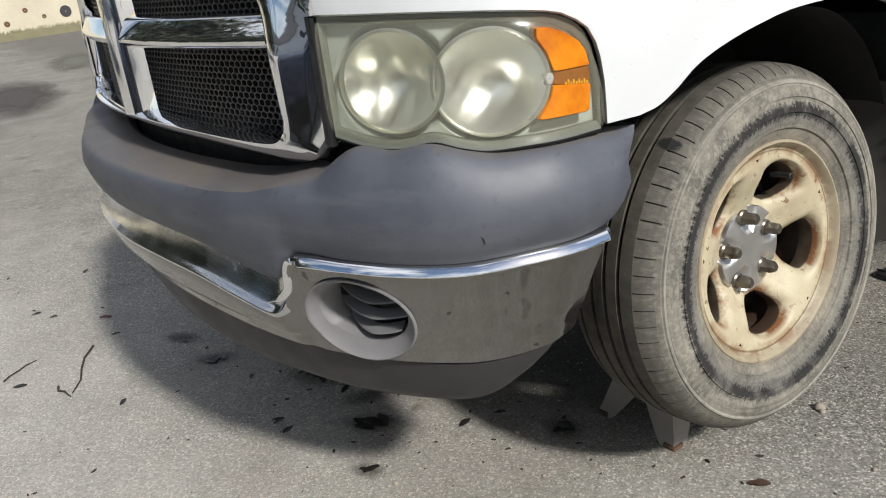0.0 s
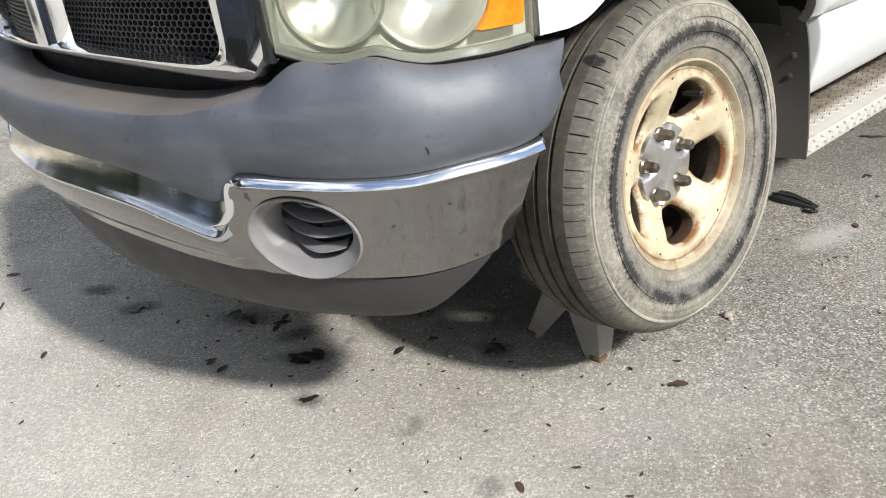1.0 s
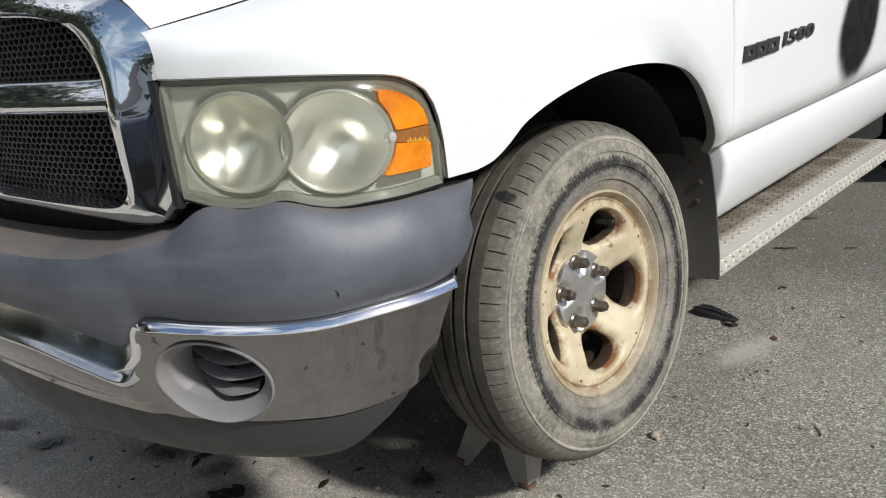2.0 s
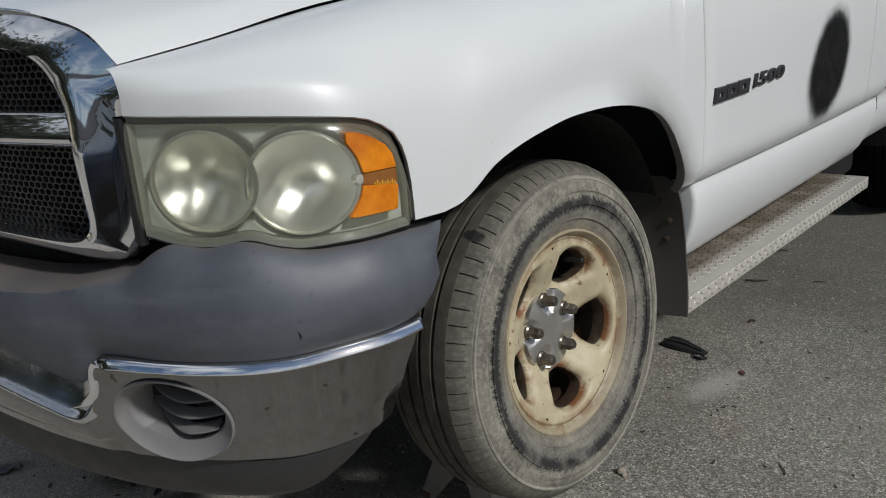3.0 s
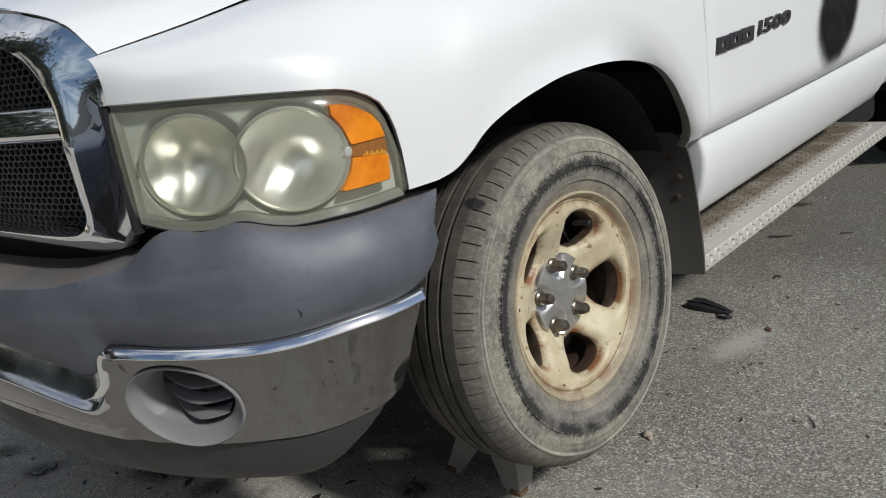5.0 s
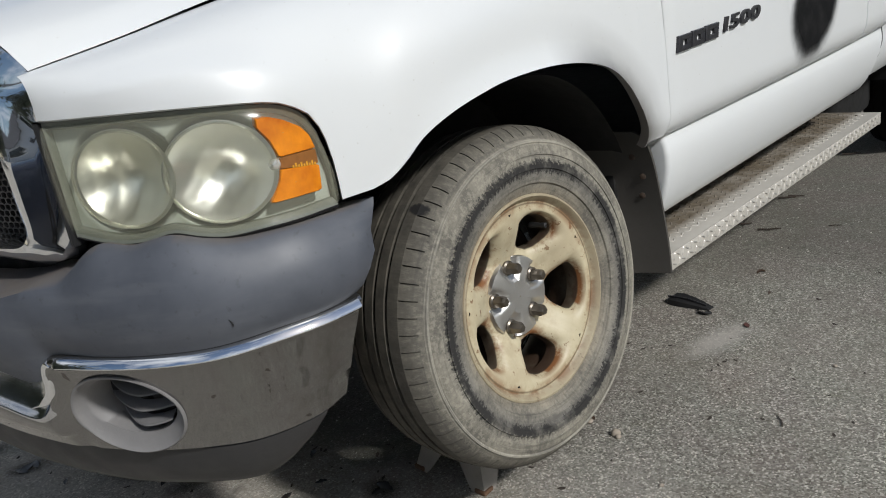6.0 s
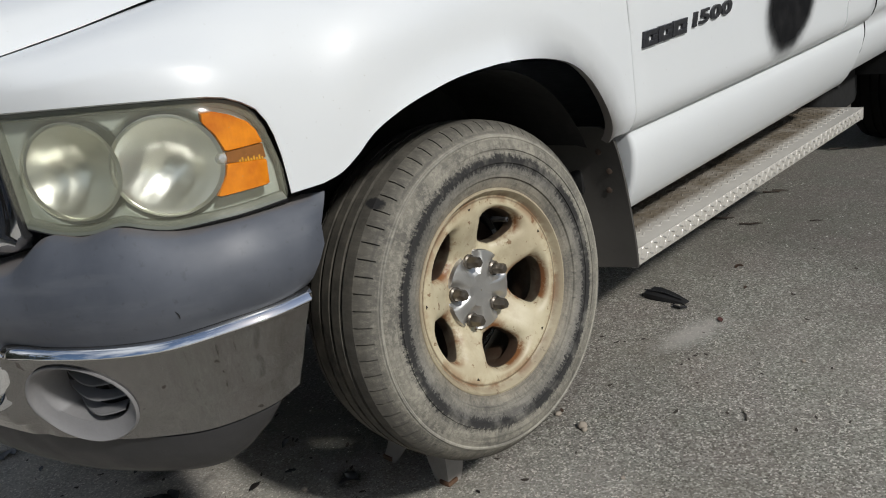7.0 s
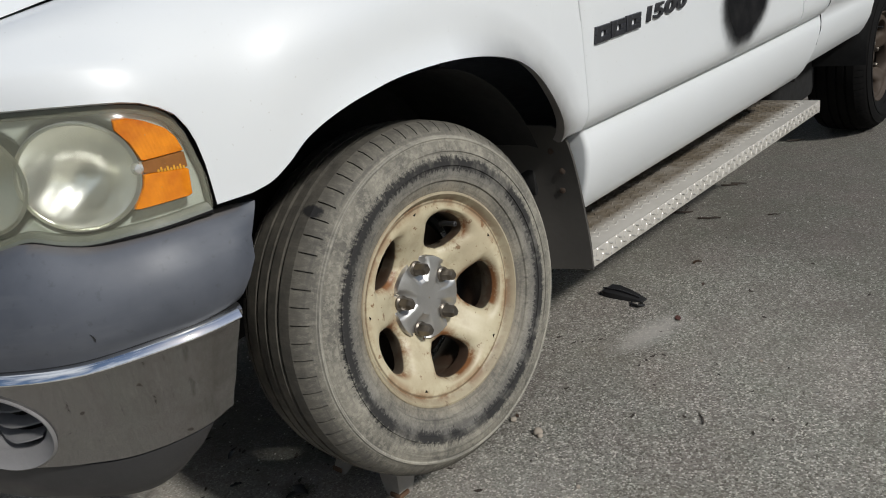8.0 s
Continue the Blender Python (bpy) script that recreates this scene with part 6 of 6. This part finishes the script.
def build_tree(x, y, h, seed):
    rnd = random.Random(seed)
    t = thing("tree", "dark leafy tree added out of view beyond the lot", "tree", (x, y, 0), "trees round the lot")
    limbs = [tube([(0, 0, 0), (0.05, 0.02, h * 0.25), (0.0, 0.08, h * 0.5), (0.1, 0.0, h * 0.8)], [0.2, 0.16, 0.11, 0.04], 8)]
    ends = []
    for k in range(15):
        a, z0 = rnd.uniform(0, 6.28), h * rnd.uniform(0.12, 0.7)
        r = h * rnd.uniform(0.18, 0.32)
        e = Vector((r * math.cos(a), r * math.sin(a), z0 + h * rnd.uniform(0.12, 0.28)))
        limbs.append(tube([(0, 0, z0), e * 0.5 + Vector((0, 0, z0 * 0.5)), e], [0.07, 0.05, 0.02], 6))
        ends.append(e)
    part("trunk", join(*limbs), BARK, t)
    verts, faces = [], []
    for k in range(7000):
        c = rnd.choice(ends) + Vector((rnd.gauss(0, 0.13), rnd.gauss(0, 0.13), rnd.gauss(0, 0.10))) * h
        s = rnd.uniform(0.10, 0.24)
        q = Euler((rnd.uniform(0, 6), rnd.uniform(0, 6), rnd.uniform(0, 6))).to_matrix()
        n = len(verts)
        verts += [c + q @ Vector(p) for p in ((-s, 0, 0), (0, -s * 0.5, 0.02), (s, 0, 0), (0, s * 0.5, 0.02))]
        faces.append((n, n + 1, n + 2, n + 3))
    fast_part("crown", (verts, faces), LEAF_GREEN, t)


# unseen added trees; those at negative x give the chrome something dark to mirror
for x, y, h, seed in ((14, -8, 7.0, 3), (13, 6, 6.5, 4), (-8, -6.6, 6.0, 5), (-13, -7.0, 7.0, 6), (-5.2, -10.0, 6.0, 7)):
    build_tree(x, y, h, seed)


def build_car():
    """An added dark car, out of view, that darkens the reflections in the truck's chrome."""
    c = thing("unseen_car", "dark navy car with tinted windows, added out of view to darken the chrome", "car", (2.3, -3.75, 0))
    secs = [(-2.2, 0.55, 0.62, 0.70), (-2.1, 0.30, 0.80, 0.82), (-1.3, 0.25, 0.95, 0.88), (-0.9, 0.25, 1.00, 0.90), (-0.4, 0.25, 1.02, 0.90), (0.8, 0.25, 1.02, 0.90), (1.3, 0.25, 1.00, 0.90), (2.0, 0.30, 0.92, 0.84), (2.2, 0.5, 0.75, 0.72)]
    rows = []
    for x, zb, zt, hw in secs:
        rows.append([(x, hw * math.copysign(abs(math.cos(a)) ** 0.35, math.cos(a)), zb + (zt - zb) * (0.5 + 0.5 * math.copysign(abs(math.sin(a)) ** 0.5, math.sin(a)))) for a in np.linspace(0, 2 * math.pi, 32, endpoint=False)])
    v, f = sheet(rows, close_u=True)
    part("body", (v, f + [tuple(range(32)), tuple(range(len(v) - 32, len(v)))]), NAVY, c)
    rows = []
    for x, zt, hw in ((-1.15, 0.98, 0.82), (-0.45, 1.40, 0.66), (0.6, 1.43, 0.66), (1.15, 1.25, 0.68), (1.5, 0.98, 0.80)):
        rows.append([(x, 0.84, 0.95), (x, hw, zt), (x, hw - 0.12, zt + 0.03), (x, -hw + 0.12, zt + 0.03), (x, -hw, zt), (x, -0.84, 0.95)])
    v, f = sheet(rows)
    part("cabin", (v, f), GLASS_DARK, c)
    for x in (-1.35, 1.35):
        for y, r in ((0.90, 90), (-0.90, -90)):
            w = part("wheel", lathe([(-0.2, 0.2), (-0.19, 0.30), (-0.02, 0.31), (0.0, 0.28), (-0.01, 0.2), (-0.04, 0.19), (-0.03, 0.02)], 32), RUBBER_DARK, c)
            w.matrix_basis = Matrix.Translation((x, y, 0.31)) @ Matrix.Rotation(radians(r), 4, "Z")


NAVY = simple("navy_car_paint", (0.012, 0.018, 0.035), 0.25, 0, 0.2, 3)
build_car()


# ---- painted shadows, stains and litter on the asphalt ----
def make_soft_patch(name, color, strength):
    """A soft patch, for stains and painted shadows, that thins out unevenly towards its edge."""
    m = Mat(name)
    x, y, z = m.axes()
    r = m.math("SQRT", m.math("ADD", m.math("MULTIPLY", x, x), m.math("MULTIPLY", y, y)))
    r = m.math("ADD", r, m.math("MULTIPLY", m.math("SUBTRACT", m.noise(2.6, 5, 0.65), 0.5), 0.7))
    m.put("Base Color", m.mix(m.noise(9, 4), color, tuple(c * 1.6 for c in color))).put("Roughness", 0.85)
    m.put("Alpha", m.math("MULTIPLY", m.ramp(r, (0.30, 1.0), (0.60, 0.55), (0.92, 0.0)), strength))
    return m.m


SHADOW_DARK = make_soft_patch("dark_painted_shadow", (0.055, 0.048, 0.040), 0.9)
STAIN_SPOT = make_soft_patch("faint_oil_spot", (0.055, 0.048, 0.040), 0.5)
SHADOW_GREY = make_soft_patch("grey_painted_shadow", (0.13, 0.125, 0.10), 0.8)


def place_patch(cx, cy, rx, ry, rot, mat, z=0.004):
    rows = [[(f * math.cos(a), f * math.sin(a), 0.0) for a in np.linspace(0, 2 * math.pi, 32, endpoint=False)] for f in (1.1, 0.7, 0.35, 0.01)]
    ob = part("ground_patch", sheet(rows, close_u=True), mat, smooth=False)
    ob.matrix_basis = Matrix.Translation((cx, cy, z)) @ Matrix.Rotation(rot, 4, "Z") @ Matrix.Diagonal((rx, ry, 1, 1))
    tagged(ob, "dark blurred patch on the asphalt: far ones painted shadows, near ones stains", "stain", "stains on the asphalt")


# two soft shadows across the lot, laid down as dark see-through patches
place_patch(-8.9, 0.05, 2.3, 0.62, radians(172), SHADOW_DARK)
place_patch(-12.6, 1.55, 2.0, 0.50, radians(168), SHADOW_GREY)
# oil spots below the bumper
for cx, cy, rx, ry, rot in ((-0.18, -0.51, 0.13, 0.07, 0.5), (0.14, -0.53, 0.10, 0.055, 0.7), (-0.54, -0.69, 0.09, 0.05, 0.9), (0.31, -0.64, 0.06, 0.035, 0.4), (0.02, -0.47, 0.09, 0.05, 1.2), (0.52, -0.20, 0.07, 0.05, 0.4), (-0.78, -0.72, 0.10, 0.05, 0.5)):
    place_patch(cx, cy, rx, ry, rot, STAIN_SPOT, 0.0015)


def leaf_geo(length, width, curl, seed):
    rnd = random.Random(seed)
    rows = []
    for i in range(7):
        f = i / 6
        w = width * math.sin(math.pi * (0.06 + 0.90 * f)) ** 0.8 * rnd.uniform(0.75, 1.2) / 2
        z = curl * (math.sin(math.pi * f) * 0.35 + 0.1 * f) + rnd.uniform(0, 0.15) * curl
        rows.append([(length * (f - 0.5), -w, z + curl * rnd.uniform(0.1, 0.5)), (length * (f - 0.5) + rnd.uniform(-0.1, 0.1) * width, 0, z), (length * (f - 0.5), w, z + curl * rnd.uniform(0.1, 0.5))])
    v, f = sheet(rows)
    low = min(p.z for p in v)
    v = [Vector((p.x, p.y, p.z - low + 0.001)) for p in v]
    n = len(v)
    # a little thickness
    return v + [p + Vector((0, 0, 0.0012)) for p in v], f + [tuple(i + n for i in q) for q in f]


def place_leaf(x, y, size, rot, mat, seed, name="leaf", label="black wet leaf on the asphalt"):
    ob = part(name, leaf_geo(size, size * 0.42, size * 0.12, seed), mat, sharp=0)
    ob.matrix_basis = Matrix.Translation((x, y, 0.0)) @ Matrix.Rotation(rot, 4, "Z")
    return tagged(ob, label, "leaf", "fallen leaves")


rnd = random.Random(11)
WET = [(0.146, -0.526, 0.075), (0.154, -0.5, 0.06), (0.146, -0.553, 0.055), (0.115, -0.55, 0.05), (-0.052, -0.703, 0.032), (0.005, -0.704, 0.04), (-0.537, -0.694, 0.062),
       (-0.533, -0.712, 0.05), (-0.535, -0.67, 0.045), (-0.736, -0.722, 0.022), (-0.592, -0.502, 0.03), (-0.197, -0.52, 0.06), (-0.241, -0.524, 0.05), (-0.161, -0.51, 0.05),
       (-0.059, -0.491, 0.045), (-0.068, -0.466, 0.05), (0.35, -0.263, 0.03), (0.321, -0.355, 0.04), (0.518, -0.19, 0.05), (0.518, -0.207, 0.04), (0.311, -0.632, 0.045),
       (0.303, -0.644, 0.035), (-0.341, -0.657, 0.022), (-0.497, -0.996, 0.032), (0.223, -0.189, 0.035), (0.072, -0.31, 0.03), (0.838, -0.067, 0.014), (0.18, -0.662, 0.014),
       (0.336, -0.458, 0.014), (-0.428, -0.855, 0.016), (-0.089, -0.442, 0.04), (-1.457, -1.06, 0.03), (-1.368, -1.016, 0.028), (-1.497, -1.063, 0.022), (-0.859, -1.218, 0.04),
       (-1.998, -1.077, 0.03), (-1.008, -0.881, 0.03), (-0.062, -0.704, 0.03)]
for k, (x, y, size) in enumerate(WET):
    place_leaf(x, y, size * rnd.uniform(0.9, 1.15), rnd.uniform(0, 6.28), LEAF_WET, k)
for k, (x, y, s) in enumerate(((0.96, -0.056, 0.048), (0.903, -0.54, 0.032), (0.837, -0.15, 0.014), (0.805, 1.422, 0.03), (0.811, 1.436, 0.03), (0.907, 1.26, 0.025), (0.604, 2.308, 0.035), (0.807, 0.322, 0.02), (-5.68, -0.317, 0.05), (-1.78, -0.803, 0.04))):
    place_leaf(x, y, s, rnd.uniform(0, 6.28), LEAF_BROWN, 50 + k, label="curled brown leaf on the asphalt")
for k, (x, y, s) in enumerate(((0.94, 0.999, 0.036), (-1.19, -0.87, 0.05))):
    place_leaf(x, y, s, rnd.uniform(0, 6.28), LEAF_RED, 70 + k, label="russet dry leaf on the asphalt")


def place_twig(x, y, length, rot, seed, thick=0.003):
    rnd = random.Random(seed)
    pts = [((f - 0.5) * length, rnd.uniform(-0.06, 0.06) * length, thick + rnd.uniform(0, 0.002)) for f in (0, 0.25, 0.5, 0.75, 1)]
    ob = part("twig", tube(pts, [thick, thick * 0.9, thick * 0.8, thick * 0.7, thick * 0.4], 6), TWIG)
    ob.matrix_basis = Matrix.Translation((x, y, 0.0)) @ Matrix.Rotation(rot, 4, "Z")
    tagged(ob, "thin dark twig lying on the asphalt", "twig", "twigs on the asphalt")


for k, (x, y, l, r, th) in enumerate(((-0.82, -1.04, 0.32, -0.38, 0.004), (-0.98, -1.20, 0.14, 2.2, 0.003), (-0.70, -1.12, 0.10, 0.2, 0.004), (0.52, 1.88, 0.13, 0.5, 0.007), (0.67, 1.86, 0.09, 0.3, 0.005),
                                      (0.54, 1.93, 0.10, 1.9, 0.003), (0.59, 2.29, 0.09, 0.6, 0.005), (0.61, 2.32, 0.07, 0.2, 0.004), (0.62, 3.05, 0.09, 0.5, 0.006), (1.225, 0.525, 0.055, 2.1, 0.002), (0.89, 1.97, 0.05, 0.4, 0.003))):
    place_twig(x, y, l, r, k, th)


def place_pebble(x, y, s, seed):
    rnd = random.Random(seed)
    bm = bmesh.new()
    bmesh.ops.create_icosphere(bm, subdivisions=2, radius=s)
    for v in bm.verts:
        v.co *= 1 + 0.25 * noise.noise(v.co * (1.2 / s) + Vector((seed, 0, 0)))
        v.co.z *= 0.7
    low = min(v.co.z for v in bm.verts)
    bm.verts.index_update()
    geo = [v.co - Vector((0, 0, low + s * 0.15)) for v in bm.verts], [tuple(v.index for v in f.verts) for f in bm.faces]
    bm.free()
    ob = part("pebble", geo, STONE)
    ob.matrix_basis = Matrix.Translation((x, y, 0.0)) @ Matrix.Rotation(rnd.uniform(0, 6), 4, "Z")
    tagged(ob, "pale pebble lying on the asphalt", "pebble", "loose pebbles")


for k, (x, y, s) in enumerate(((0.900, 0.282, 0.013), (0.913, 0.272, 0.008), (0.81, 0.30, 0.009), (0.45, -0.292, 0.008), (0.62, -0.36, 0.006), (0.40, -0.62, 0.007), (0.70, -0.45, 0.005), (1.10, 0.15, 0.006), (0.25, -0.75, 0.006), (1.25, 0.85, 0.006))):
    place_pebble(x, y, s, k)


def build_scrap():
    """Broken strip of black plastic trim with a clip at one end."""
    t = thing("broken_trim", "broken black plastic trim piece lying on the asphalt", "debris", (0.705, 1.08, 0.0))
    rows = []
    for f, w, h in ((0.0, 0.018, 0.006), (0.12, 0.036, 0.022), (0.3, 0.040, 0.024), (0.55, 0.034, 0.020), (0.8, 0.024, 0.014), (1.0, 0.014, 0.007)):
        x = -0.085 + 0.17 * f
        rows.append([(x, -w, 0.001), (x, -w * 0.9, h * 0.75), (x, -w * 0.3, h), (x, w * 0.1, h * 0.82), (x, w * 0.7, h * 0.9), (x, w, h * 0.3), (x, w * 0.95, 0.001)])
    v, f = sheet(rows)
    part("strip", (v, f + [tuple(range(7)), tuple(range(len(v) - 7, len(v)))]), BLACK, t, sharp=30)
    part("clip", tube([(0.055, -0.03, 0.006), (0.07, -0.05, 0.006), (0.095, -0.052, 0.008), (0.105, -0.035, 0.006), (0.085, -0.02, 0.006)], 0.005, 8), BLACK, t)
    part("ridge", tube([(-0.07, -0.02, 0.024), (0.0, -0.012, 0.025), (0.07, -0.006, 0.013)], 0.003, 6), BADGE, t)
    t.matrix_basis = Matrix.Translation((0.705, 1.085, 0.0)) @ Matrix.Rotation(radians(-8), 4, "Z")


build_scrap()


# ---- grit lying loose on the asphalt ----
GRIT = simple("pale_grit", (0.62, 0.59, 0.53), 0.8, 0, 0.5, 30, 0.3, 120)


def build_grit():
    rg = random.Random(77)
    verts, faces = [], []
    while len(faces) < 6500 * 5:
        x, y = rg.uniform(-2.2, 2.0), rg.uniform(-1.6, 2.6)
        if rg.random() > 0.35 + 0.65 * math.exp(-((x - 0.8) ** 2 + y * y) / 1.6):
            continue
        s = 0.0012 + 0.0032 * rg.random() ** 3
        a, n = rg.uniform(0, 6.28), len(verts)
        for k in range(5):
            r = s * rg.uniform(0.7, 1.2)
            verts.append((x + r * math.cos(a + 1.257 * k), y + r * math.sin(a + 1.257 * k), 0.0))
        verts.append((x + rg.uniform(-0.3, 0.3) * s, y + rg.uniform(-0.3, 0.3) * s, s * rg.uniform(0.7, 1.1)))
        faces += [(n + k, n + (k + 1) % 5, n + 5) for k in range(5)]
    g = fast_part("grit", (verts, faces), GRIT, None)
    return tagged(g, "loose pale grit scattered on the asphalt", "grit", kind="stuff")


build_grit()


def build_flecks():
    rg = random.Random(78)
    verts, faces = [], []
    for _ in range(420):
        x, y = rg.gauss(0.35, 0.75), rg.gauss(0.0, 0.85)
        s, a, n = 0.003 + 0.008 * rg.random() ** 2.5, rg.uniform(0, 6.28), len(verts)
        ring = [(s * rg.uniform(0.7, 1.2) * math.cos(1.257 * k), 0.45 * s * rg.uniform(0.6, 1.2) * math.sin(1.257 * k)) for k in range(5)]
        for lift in (0.0005, 0.002):
            for k, (u, v) in enumerate(ring):
                verts.append((x + u * math.cos(a) - v * math.sin(a), y + u * math.sin(a) + v * math.cos(a), lift + (0.0015 if k == 0 else 0.0)))
        faces.append(tuple(n + 5 + k for k in range(5)))
        faces += [(n + k, n + (k + 1) % 5, n + 5 + (k + 1) % 5, n + 5 + k) for k in range(5)]
    return tagged(fast_part("leaf_fragments", (verts, faces), TWIG, None), "small dark leaf fragments strewn on the asphalt", "leaf litter", kind="stuff")


build_flecks()
